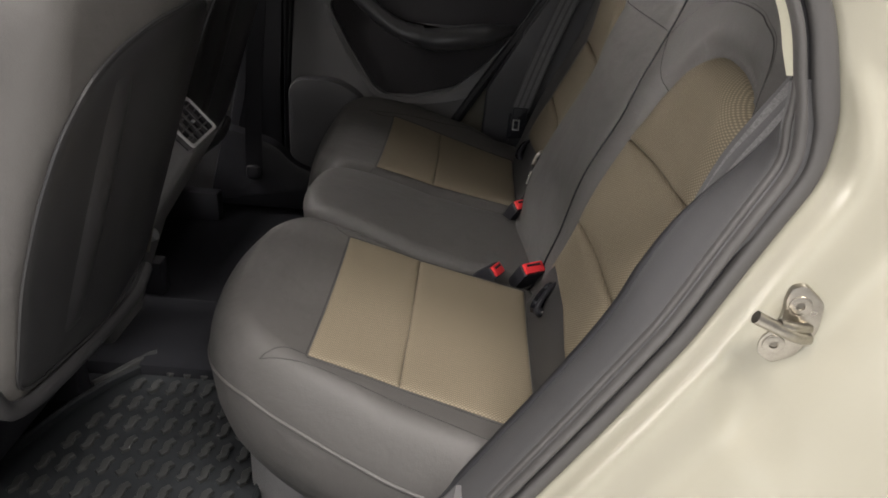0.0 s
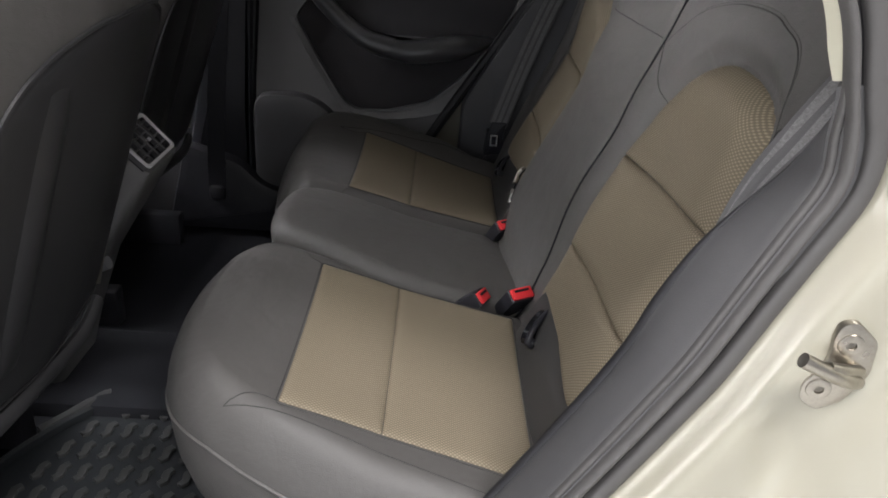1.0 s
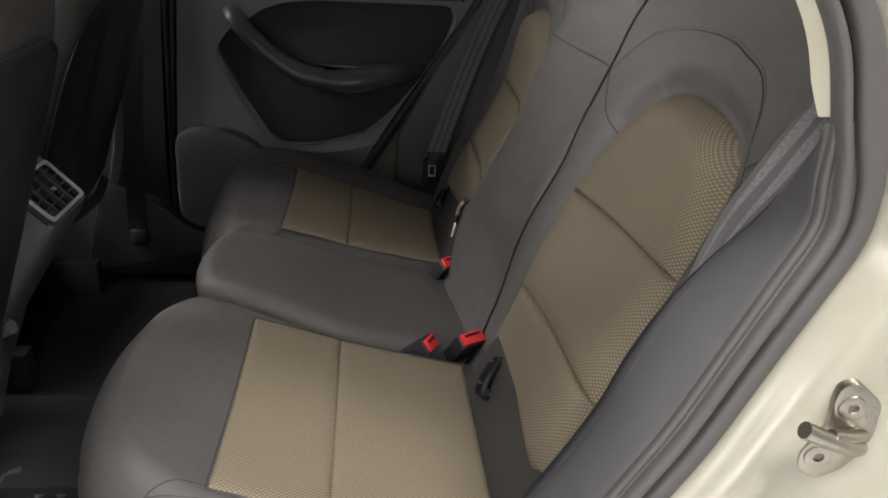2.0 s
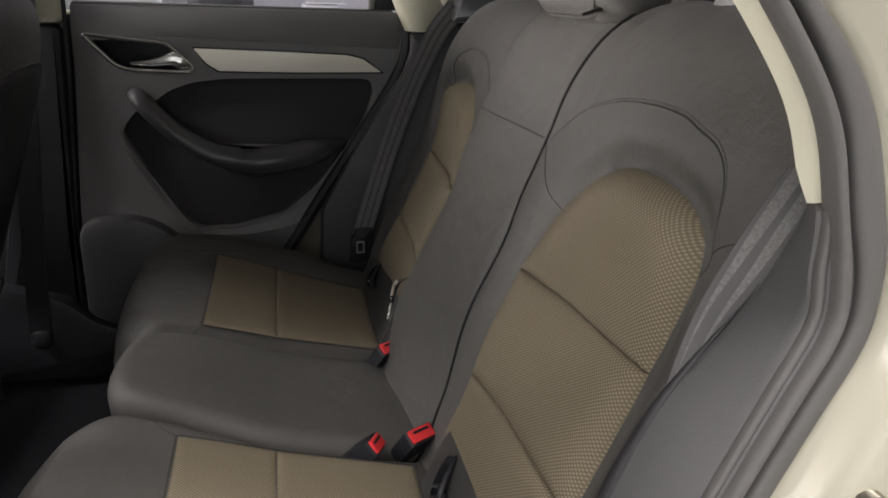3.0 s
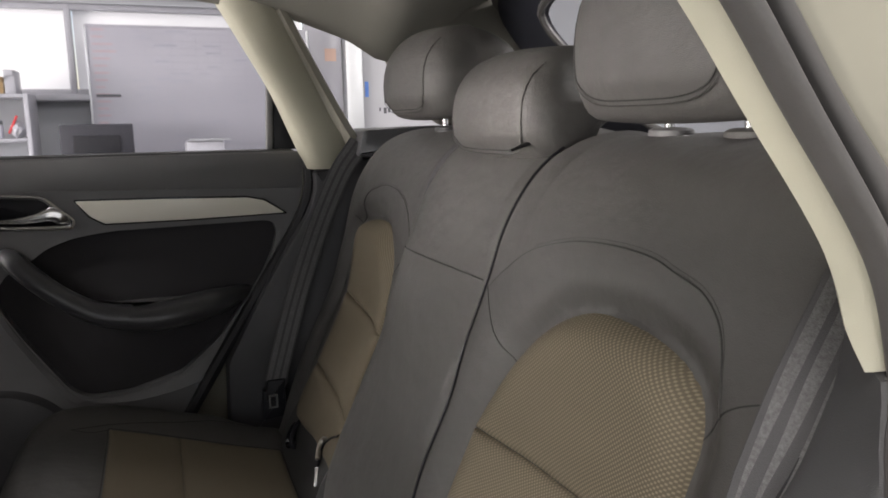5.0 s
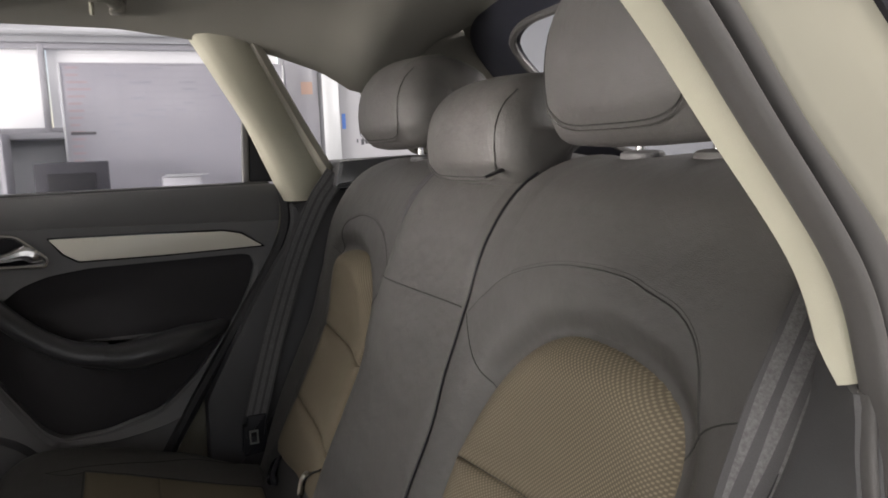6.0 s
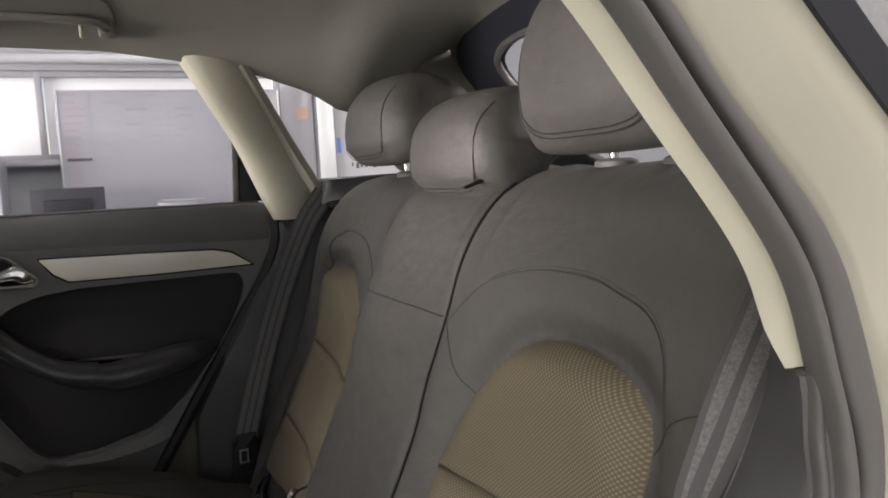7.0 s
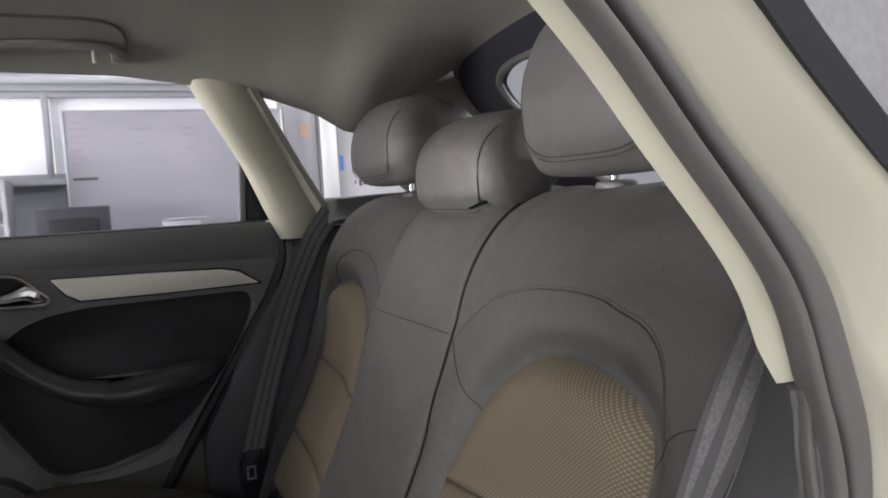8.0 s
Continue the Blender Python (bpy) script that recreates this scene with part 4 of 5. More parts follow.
def back_point(t):
    x = float(np.interp(t, BLEN, [p.x for p in BACKP]))
    z = float(np.interp(t, BLEN, [p.z for p in BACKP]))
    e = 0.004
    dx = float(np.interp(t + e, BLEN, [p.x for p in BACKP]) - np.interp(t - e, BLEN, [p.x for p in BACKP]))
    dz = float(np.interp(t + e, BLEN, [p.z for p in BACKP]) - np.interp(t - e, BLEN, [p.z for p in BACKP]))
    n = Vector((-dz, 0, dx)).normalized()
    return Vector((x, 0, z)), n


T93, T106, T70 = t_of(0.95), t_of(1.07), t_of(0.70)


def back_in(y, t):
    """How far the seat back lies behind its outer line: it turns inwards to the middle below the shoulders."""
    w = 1 - smoothstep(T93, T106, t)
    return 0.009 * w * smoothstep(-0.50, -0.25, -abs(y)) * (1 - smoothstep(-0.22, -0.14, -abs(y))) - 0.006 * smoothstep(0.50, 0.56, abs(y)) * w


def bolster(u, v):
    """The inner side bolsters stand forward at waist height."""
    z = float(np.interp(v, BLEN, [p.z for p in BACKP]))
    return 0.021 * smoothstep(0.70, 0.86, z) * (1 - smoothstep(0.95, 1.09, z)) * (1 - smoothstep(0.14, 0.31, abs(u)))


RIM = spline([(0.15, 0.62, 0), (0.170, 0.71, 0), (0.188, 0.773, 0), (0.188, 0.911, 0), (0.203, 0.961, 0), (0.226, 1.006, 0), (0.260, 1.043, 0), (0.302, 1.070, 0), (0.35, 1.082, 0), (0.41, 1.081, 0), (0.457, 1.072, 0), (0.489, 1.052, 0), (0.501, 1.02, 0), (0.498, 0.95, 0), (0.50, 0.80, 0), (0.492, 0.70, 0)], 90)
RIM_U = np.array([p.x for p in RIM])
RIM_T = np.array([t_of(p.y) for p in RIM])


def tuck(u, v):
    """The leather dips towards the seam round the cloth, deepest over its top."""
    d2 = float(((RIM_U - abs(u)) ** 2 + (RIM_T - v) ** 2).min())
    return (0.005 + 0.013 * smoothstep(T93, T106, v)) * math.exp(-d2 / 0.018 ** 2)


def wing(u, v):
    """The outer bolster stands forward below the shoulders."""
    return 0.020 * smoothstep(0.505, 0.55, -u) * (1 - smoothstep(t_of(0.97), t_of(1.05), v))


def put_back(u, v, d):
    p, n = back_point(v)
    q = p - n * (d + back_in(u, v) - bolster(u, v) - wing(u, v) + tuck(u, v))
    q.y = u
    return q


def put_back_middle(u, v, d):
    p, n = back_point(v)
    high = 0.042 - 0.026 * smoothstep(t_of(0.97), t_of(1.12), v) - 0.018 * (1 - smoothstep(t_of(0.62), t_of(0.74), v))
    bulge = high * smoothstep(-0.14, 0.075, u) * (1 - 0.55 * max(0.0, (u - 0.085) / 0.05) ** 2) - 0.006 * (1 - smoothstep(-0.134, -0.124, u))
    bulge += bolster(-0.13, v) * (1 - smoothstep(-0.11, 0.06, u))
    q = p - n * (d - bulge)
    q.y = u
    return q


bench = thing("rear_bench", (0.0, 0.0, 0.40), "grey leather rear bench with tan woven cloth centres", "car seat")
SOLE = [(0.03, 0.001), (0.07, 0.005), (0.12, 0.018), (0.15, 0.032), (0.165, 0.05)]


def cushion_side(s):
    """One outer cushion with cloth centre, piping and seams; s is -1 for the near place, 1 for the far one."""
    inn = [0.10, 0.085, 0.09] if s < 0 else [0.14, 0.14, 0.15]
    line = spline([(0.22, 0.135, 0), (0.0, 0.135, 0), (-0.15, inn[0], 0), (-0.225, inn[1], 0), (-0.27, inn[2] + 0.03, 0), (-0.298, 0.19, 0), (-0.306, 0.25, 0), (-0.302, 0.32, 0), (-0.285, 0.395, 0), (-0.24, 0.47, 0),
                   (-0.145, 0.537, 0), (-0.03, 0.582, 0), (0.08, 0.606, 0), (0.22, 0.615, 0)], 110)
    if s > 0:
        line = spline([(0.22, 0.135, 0), (0.0, 0.135, 0), (-0.15, inn[0], 0), (-0.215, inn[1], 0), (-0.248, inn[2] + 0.03, 0), (-0.268, 0.20, 0), (-0.279, 0.27, 0), (-0.285, 0.35, 0), (-0.286, 0.435, 0), (-0.280, 0.515, 0), (-0.258, 0.580, 0), (-0.205, 0.622, 0), (-0.12, 0.638, 0), (-0.03, 0.638, 0), (0.08, 0.630, 0), (0.22, 0.615, 0)], 110)
    outl = [(p.x, p.y * s) for p in line] + [(0.235, s * (0.615 - 0.048 * k)) for k in range(1, 10)]
    base = part("cushion", dome(outl, (-0.04, s * 0.335), put_cushion, 0.075, 0.085, SOLE, rings=18), LEATHER, bench, "grey leather seat cushion")
    # welt where the top is sewn to the side
    c = Vector((-0.04, s * 0.335))
    seam_pts = [put_cushion(*(c + (Vector(q) - c) * 0.999), 0.085) for q in outl[18:108]]
    out = [(p - Vector((c.x, c.y, p.z))).normalized() * 0.0005 for p in seam_pts]
    part("piping", tube([p + o for p, o in zip(seam_pts, out)], 0.0028, n=6), LEATHER, base, "sewn welt")
    part("welt_seam", tube([p + o * 1.2 - Vector((0, 0, 0.0045)) for p, o in zip(seam_pts, out)], 0.0009, n=5), SEAM, base)
    # cloth centre, front and rear panel
    out_r, out_m = (0.535, 0.510) if s < 0 else (0.462, 0.492)
    rear = rounded([(0.0003, s * 0.168), (0.178, s * 0.175), (0.178, s * out_r), (0.0003, s * out_m)], 0.002, 3)
    front = rounded([(-0.118, s * 0.165), (-0.0003, s * 0.168), (-0.0003, s * out_m), (-0.118, s * 0.500)], 0.002, 3)
    for pts in (front, rear):
        dense = []
        for a, b in zip(pts, pts[1:] + pts[:1]):
            m = max(1, int((b - a).length / 0.02))
            dense += [a.lerp(b, k / m) for k in range(m)]
        part("cloth_panel", cloth_patch(dense, put_cushion, 0.005, -0.0004), CLOTH, base, "tan woven cloth panel")
    edge = rounded([(-0.121, s * 0.162), (0.180, s * 0.171), (0.180, s * (out_r + 0.004)), (0.0, s * (out_m + 0.004)), (-0.121, s * 0.504)], 0.006, 3)
    dense = []
    for a, b in zip(edge, edge[1:] + edge[:1]):
        m = max(1, int((b - a).length / 0.02))
        dense += [a.lerp(b, k / m) for k in range(m)]
    part("panel_seam", tube([put_cushion(p.x, p.y, -0.0002) for p in dense], 0.0008, n=5, closed=True), SEAM, base)
    # curved side seams from the cloth corners
    for a, b, m in (((-0.118, 0.500), (-0.180, 0.500), (-0.148, 0.492)), ((-0.180, 0.500), (0.15, 0.572), (-0.04, 0.532)), ((-0.118, 0.165), (-0.155, 0.125), (-0.14, 0.15))):
        pts = spline([(a[0], a[1] * s, 0), (m[0], m[1] * s, 0), (b[0], b[1] * s, 0)], 24)
        part("seam", tube([put_cushion(p.x, p.y, -0.0004 + dome_drop(p, outl, c)) for p in pts], 0.0006, n=5), SEAM, base)
    return base


def dome_drop(p, outl, c, r=0.075, h=0.085):
    """The fall of the cushion's rounded edge at a point of its plan."""
    q = Vector((p.x, p.y)) - c
    a = math.atan2(q.y, q.x)
    best = min(outl, key=lambda o: abs((math.atan2(o[1] - c.y, o[0] - c.x) - a + math.pi) % (2 * math.pi) - math.pi))
    length = (Vector(best) - c).length
    reach = min(r, 0.19 * length)
    dist = length - q.length
    if dist >= reach:
        return 0.0
    f = min(1.0, 1 - dist / reach)
    return h * (1 - math.sqrt(max(0.0, 1 - f * f)))


for s in (-1, 1):
    cushion_side(s)
mid_line = spline([(0.22, 0.132, 0), (0.0, 0.132, 0), (-0.13, 0.145, 0), (-0.19, 0.145, 0), (-0.222, 0.11, 0), (-0.232, 0.04, 0), (-0.230, -0.02, 0), (-0.216, -0.06, 0), (-0.19, -0.083, 0), (-0.14, -0.10, 0), (0.0, -0.132, 0), (0.22, -0.132, 0)], 80)
part("middle_cushion", dome([(p.x, p.y) for p in mid_line] + [(0.23, -0.1), (0.23, 0), (0.23, 0.1)], (-0.02, 0.01), put_middle, 0.03, 0.03, [(0.03, 0.002), (0.12, 0.012), (0.2, 0.03)], rings=16), LEATHER, bench)
part("seat_base", box(-0.10, 0.3, -0.48, 0.48, 0.36, 0.56, 0.03), DARK, bench)
part("seat_skirt", slab([(-0.215, -0.14), (-0.250, -0.24), (-0.250, -0.37), (-0.18, -0.465), (-0.03, -0.535), (0.25, -0.565), (0.25, 0.565), (-0.03, 0.535), (-0.15, 0.48), (-0.215, 0.40), (-0.215, 0.14)], xyz, 0.345, 0.54, 0.02, r=0.03), GREYP, bench)


def back_side(s):
    """One outer seat back with three cloth panels and sewn arc; s is -1 near, 1 far."""
    zt = T_END
    line = [(0.134, t_of(0.57)), (0.133, t_of(0.8)), (0.133, t_of(1.0)), (0.136, t_of(1.15)), (0.145, zt - 0.03), (0.165, zt), (0.35, zt), (0.50, zt - 0.01), (0.552, zt - 0.07), (0.573, t_of(1.16)), (0.576, t_of(1.08)), (0.581, t_of(0.95)), (0.581, t_of(0.8)), (0.581, t_of(0.57))]
    crv = spline([(a, b, 0) for a, b in line], 120)
    outl = [(p.x * s, p.y) for p in crv] + [(s * (0.581 - 0.0443 * k), t_of(0.56)) for k in range(1, 10)]
    cen = Vector((s * 0.355, t_of(0.92)))
    base = part("backrest", dome(outl, cen, put_back, 0.05, 0.045, [(0.03, 0.002), (0.08, 0.006), (0.11, 0.02)], rings=44, edge=lambda p: (0.007, 0.010) if abs(p.x) < 0.15 else (0.012 + (0.024 + 0.014 * smoothstep(T93, T106, p.y)) * smoothstep(0.15, 0.3, abs(p.x)), 0.014 + (0.014 + 0.017 * smoothstep(T93, T106, p.y)) * smoothstep(0.15, 0.3, abs(p.x)))), LEATHER, bench, "grey leather seat back")
    z1o, z1i, z2o, z2i = 0.929, 0.911, 0.795, 0.773

    def slim(a, b):
        """Narrows the far cloth above the hips to fit the camera's view."""
        return a if s < 0 else 0.19 + (a - 0.19) * (1 - 0.15 * smoothstep(0.70, 0.79, b))
    top = [(0.190, z1i), (0.205, 0.96), (0.228, 1.003), (0.262, 1.040), (0.303, 1.066), (0.35, 1.078), (0.41, 1.077), (0.455, 1.068), (0.485, 1.050), (0.497, 1.02), (0.495, 0.97), (0.490, z1o)]
    top = [(0.190, z1i)] + [tuple(p)[:2] for p in spline([(a, b, 0) for a, b in top], 40)][1:]
    top += [tuple(Vector((0.490, z1o)).lerp(Vector((0.190, z1i)), k / 14)) for k in range(1, 14)]
    midp = [(0.190, z1i - 0.0006), (0.490, z1o - 0.0006), (0.497, z2o + 0.0003), (0.190, z2i + 0.0003)]
    low = [(0.190, z2i - 0.0003), (0.498, z2o - 0.0003), (0.49, 0.70), (0.47, 0.688), (0.18, 0.685), (0.182, 0.71)]
    for pts, dense_it in ((top, False), (midp, True), (low, True)):
        p2 = [Vector((slim(a, b) * s, t_of(b))) for a, b in pts]
        if dense_it:
            d2 = []
            for a, b in zip(p2, p2[1:] + p2[:1]):
                m = max(1, int((b - a).length / 0.02))
                d2 += [a.lerp(b, k / m) for k in range(m)]
            p2 = d2
        part("cloth_panel", cloth_patch(p2, put_back, 0.011, -0.0004), CLOTH, base, "tan woven cloth panel")
    rim = [put_back(slim(p.x, p.y) * s, t_of(p.y), 0.0010) for p in RIM]
    part("panel_seam", tube(rim, 0.0008, n=6), SEAM, base)
    arc = spline([(0.140, 1.058, 0), (0.166, 1.082, 0), (0.21, 1.111, 0), (0.28, 1.130, 0), (0.345, 1.136, 0), (0.40, 1.135, 0), (0.432, 1.129, 0), (0.470, 1.121, 0), (0.494, 1.107, 0), (0.507, 1.088, 0), (0.512, 1.066, 0), (0.514, 1.042, 0)], 60)

    def lay(pts, lift=0.0002):
        """Points of the plan laid onto the finished leather."""
        on = []
        for p in pts:
            q, n = back_point(t_of(p.y))
            ok, loc, nor, _ = base.ray_cast(Vector((q.x, slim(p.x, p.y) * s, q.z)) + n * 0.08 - ORIGIN[base.name], -n)
            if ok:
                on.append(loc + ORIGIN[base.name] + nor * lift)
        return on

    part("arc_seam", tube(lay(arc), [0.0004 + 0.0005 * smoothstep(14, 34, k) for k in range(60)], n=5), SEAM, base)
    part("arc_stitch", tube(lay([p + Vector((0.001, 0.0034, 0)) for p in arc[12:]]), 0.0004, n=4), THREAD, base)
    leg = spline([(0.140, 1.058, 0), (0.165, 1.030, 0), (0.196, 1.006, 0), (0.222, 0.994, 0)], 14)
    part("seam", tube(lay(leg), 0.0006, n=5), SEAM, base)
    tail = spline([(0.494, 1.016, 0), (0.505, 1.034, 0), (0.518, 1.047, 0), (0.534, 1.058, 0), (0.556, 1.068, 0)], 18)
    part("seam", tube(lay(tail, 0.0003), 0.0007, n=5), SEAM, base)
    return base


for s in (-1, 1):
    back_side(s)
mb = [(0.128, t_of(0.57)), (0.130, t_of(0.8)), (0.132, t_of(1.0)), (0.134, t_of(1.12)), (0.136, T_END - 0.06), (0.13, T_END)]
mb_r = [(p.x, p.y) for p in spline([(a, b, 0) for a, b in mb], 50)]
mid_out = mb_r + [(0.13 - 0.02 * k, T_END) for k in range(1, 13)] + [(-a, b) for a, b in reversed(mb_r)] + [(-0.128 + 0.02 * k, t_of(0.565)) for k in range(1, 13)]
part("middle_backrest", dome(mid_out, (0.0, t_of(0.93)), put_back_middle, 0.006, 0.007, [(0.03, 0.001), (0.08, 0.002)], rings=30, edge=lambda p: (0.005, 0.012) if p.x < -0.1 else (0.006, 0.007)), LEATHER, bench, "grey leather centre seat back")
part("middle_seam", tube([put_back_middle(-0.124 + 0.248 * k / 30, t_of(1.062), -0.0004) for k in range(31)], 0.0008, n=5), SEAM, bench)
# Black cords stand for shade in the seat-back gaps, raised to face the camera.
part("gap_shade", tube([put_back(0.1322, t_of(0.60 + 0.615 * k / 60), 0.0015) for k in range(61)], 0.0026, n=6), BLACK, bench)
part("near_gap_shade", tube([put_back(-0.1318, t_of(0.60 + 0.615 * k / 60), 0.0006) for k in range(61)], 0.0019, n=6), BLACK, bench)
part("back_shell", box(0.47, 0.60, -0.56, 0.56, 0.55, 1.19, 0.02), DARK, bench)

# latch covers between cushion and back
for s, y0 in ((-1, 0.297), (1, 0.385)):
    dy = -0.061 if s < 0 else 0.075
    lt = thing("seat_latch", (0.2, s * y0, 0.66), "black plastic latch cover between cushion and seat back", "latch", "seat latches")
    a, b = Vector((0.043, s * dy * 0.9, 0.034)).normalized(), Vector((0.62, s * -0.55 * (1 if dy < 0 else -1), -0.30))
    b = (b - a * b.dot(a)).normalized()
    c = Vector((0.2055, s * (y0 + dy * 0.45), 0.6735))
    oval = [c + a * 0.031 * math.cos(q) + b * 0.0125 * math.copysign(abs(math.sin(q)) ** 0.8, math.sin(q)) for q in (2 * math.pi * k / 32 for k in range(32))]
    n_ = a.cross(b)
    n_ = n_ if n_.z > 0 else -n_
    part("bezel", tube([p + n_ * 0.002 for p in oval], 0.0042, n=10, closed=True), BLACK, lt)
    part("recess", loft([[p - n_ * 0.012 for p in oval], [p - n_ * 0.0015 for p in oval]]), GLOSSB, lt)
    part("knob", tube([c - a * 0.026 - n_ * 0.003, c - a * 0.027 + n_ * 0.005, c - a * 0.027 + n_ * 0.007], [0.0075, 0.007, 0.005], n=14), BLACK, lt)
    if s < 0:
        part("rivet", tube([c - a * 0.027 + n_ * 0.0065, c - a * 0.027 + n_ * 0.0085], 0.0024, n=8), CHROME, lt)
sl = thing("seat_slot_cover", (0.2, 0.3, 0.64), "dark leather gusset between cushion and seat back", "gusset")
GP = spline([(0.176, 0, 0.612), (0.186, 0, 0.632), (0.194, 0, 0.650), (0.203, 0, 0.672), (0.213, 0, 0.690), (0.222, 0, 0.703)], 14)
for s in (-1, 1):
    rows = []
    for y in (0.19, 0.194, 0.205, 0.28, 0.36, 0.44, 0.505, 0.518, 0.522):
        f = 0.012 * smoothstep(0.5, 0.522, y) + 0.012 * (1 - smoothstep(0.19, 0.206, y))
        rows.append([Vector((p.x + f, s * y, p.z - f)) for p in GP] + [Vector((0.235, s * y, 0.70 - f)), Vector((0.20, s * y, 0.60))])
    part("gusset", loft(rows), GUSSET, sl)


def superquad(c, a, e1, e2, nu=40, nv=24, lean=0.0, shape=None):
    """A rounded block about c with half sizes a."""
    def f(w, m):
        return math.copysign(abs(w) ** m, w)
    rings = []
    for i in range(nv + 1):
        v = -math.pi / 2 + math.pi * (0.012 + 0.976 * i / nv)
        ring = []
        for j in range(nu):
            u = 2 * math.pi * j / nu
            p = Vector((a[0] * f(math.cos(v), e1) * f(math.cos(u), e2), a[1] * f(math.cos(v), e1) * f(math.sin(u), e2), a[2] * f(math.sin(v), e1)))
            if shape:
                p = shape(p)
            p.x += lean * p.z
            ring.append(Vector(c) + p)
        rings.append(ring)
    return loft(rings)


def headrest(y, z, hx, hy, hz, x, base_z, label, turn=0.62, side=0.74, soft=0.045):
    hr = thing("headrest", (x + 0.02, y, base_z), label, "headrest", "rear headrests")

    prof = [(-0.98, -0.55), (-1.0, -0.08), (-0.90, 0.45), (-0.58, 0.86), (-0.05, 1.0), (0.45, 0.88), (0.85, 0.62), (1.0, 0.30), (0.92, 0.02), (0.55, -0.32), (0.10, -0.72), (-0.30, -0.97), (-0.72, -0.93)]
    side_v = spline([(a, b, 0) for a, b in prof] + [(prof[0][0], prof[0][1], 0)], 57)[:-1]
    rings = []

    def ring(f, inset, scale=1.0):
        """One slice across the pad: f runs from cheek to cheek, the inset rounds its rim."""
        out = []
        for p in side_v:
            q = Vector((hx * p.x, hz * p.y))
            q *= max(0.0, q.length - inset) / max(q.length, 1e-6) * scale
            out.append(Vector((x + q.x + 0.016 * f * f * (1 if p.x < 0 else -0.5), y + hy * f * (1 - 0.12 * max(0.0, p.y)), z + 0.02 * hz + q.y)))
        return out

    cut = 1 - soft / hy
    for k in range(10):
        u = math.pi / 2 * (9 - k) / 9
        if k == 0:
            rings += [ring(-1.03, soft, w) for w in (0.04, 0.35, 0.7)]
        rings.append(ring(-cut - (1 - cut) * math.sin(u), soft * (1 - math.cos(u))))
    rings += [ring(cut * (k / 8 - 1), -0.003 * math.sin(math.pi / 2 * k / 8)) for k in range(1, 16)]
    for k in range(10):
        u = math.pi / 2 * k / 9
        rings.append(ring(cut + (1 - cut) * math.sin(u), soft * (1 - math.cos(u))))
    rings += [ring(1.03, soft, w) for w in (0.7, 0.35, 0.04)]
    pad = part("pad", loft(rings), LEATHER, hr)
    # sewn outline of the front panel
    pts = []
    for k in range(61):
        u = k / 60
        a = math.pi * (1.0 + u)
        py = hy * side * math.copysign(abs(math.cos(a)) ** turn, math.cos(a))
        pz = hz * (0.86 * math.copysign(abs(math.sin(a)) ** turn, math.sin(a)) + 0.10)
        pts.append((py, pz))
    pts = [(pts[0][0], hz * q_) for q_ in (0.9, 0.7, 0.5, 0.3)] + pts + [(pts[-1][0], hz * q_) for q_ in (0.3, 0.5, 0.7, 0.9)]
    inv = ORIGIN[pad.name]
    seam = []
    for py, pz in pts:
        ok, loc, nor, _ = pad.ray_cast(Vector((x - 0.3, y + py, z + pz)) - inv, Vector((1, 0, 0)))
        if ok:
            seam.append(loc + inv + nor * 0.0007)
    if len(seam) > 8:
        part("front_seam", tube(seam, 0.0008, n=5), SEAM, pad)
        part("front_stitch", tube([p + Vector((0, 0, -0.005)) for p in seam[4:-4]], 0.0007, n=4), THREAD, pad)
    for s in (-1, 1):
        part("post", tube([(x + 0.022, y + s * 0.057, base_z - 0.03), (x + 0.018, y + s * 0.057, z - hz * 0.5)], 0.0055, n=12), CHROME, hr, "chrome post")
        # Collar tones follow the light: one near collar pale, the far ones dark.
        part("collar", superquad((x + 0.022, y + s * 0.057, base_z + 0.004), (0.02, 0.028, 0.008), 0.6, 0.9, 20, 8), GREYP if s > 0 and y < -0.1 else LEATHER if y < 0.1 else DARK, hr)
    return hr


headrest(-0.31, 1.335, 0.074, 0.142, 0.093, 0.482, 1.226, "grey leather outer headrest on chrome posts", 0.5, 0.80, 0.042)
headrest(0.31, 1.322, 0.090, 0.138, 0.074, 0.472, 1.226, "grey leather outer headrest on chrome posts", 0.4, 0.76, 0.046)
headrest(0.0, 1.264, 0.090, 0.134, 0.071, 0.480, 1.226, "lower grey leather middle headrest", 0.30, 0.80, 0.040)

# Black bar stands for the shadow under the headrest; placed along camera rays.
hs = thing("headrest_shade", (0.49, -0.05, 1.23), "black bar for the shadow under the middle headrest", "slot")
part("shade_bar", tube(spline([(0.386, -0.112, 1.2115), (0.416, -0.106, 1.2205), (0.441, -0.098, 1.2290), (0.486, -0.088, 1.2375)], 16), [0.003 + 0.009 * smoothstep(0, 13, k) for k in range(16)], n=12, flat=0.6), RUBBERD, hs)

# ---- belts and buckles ----


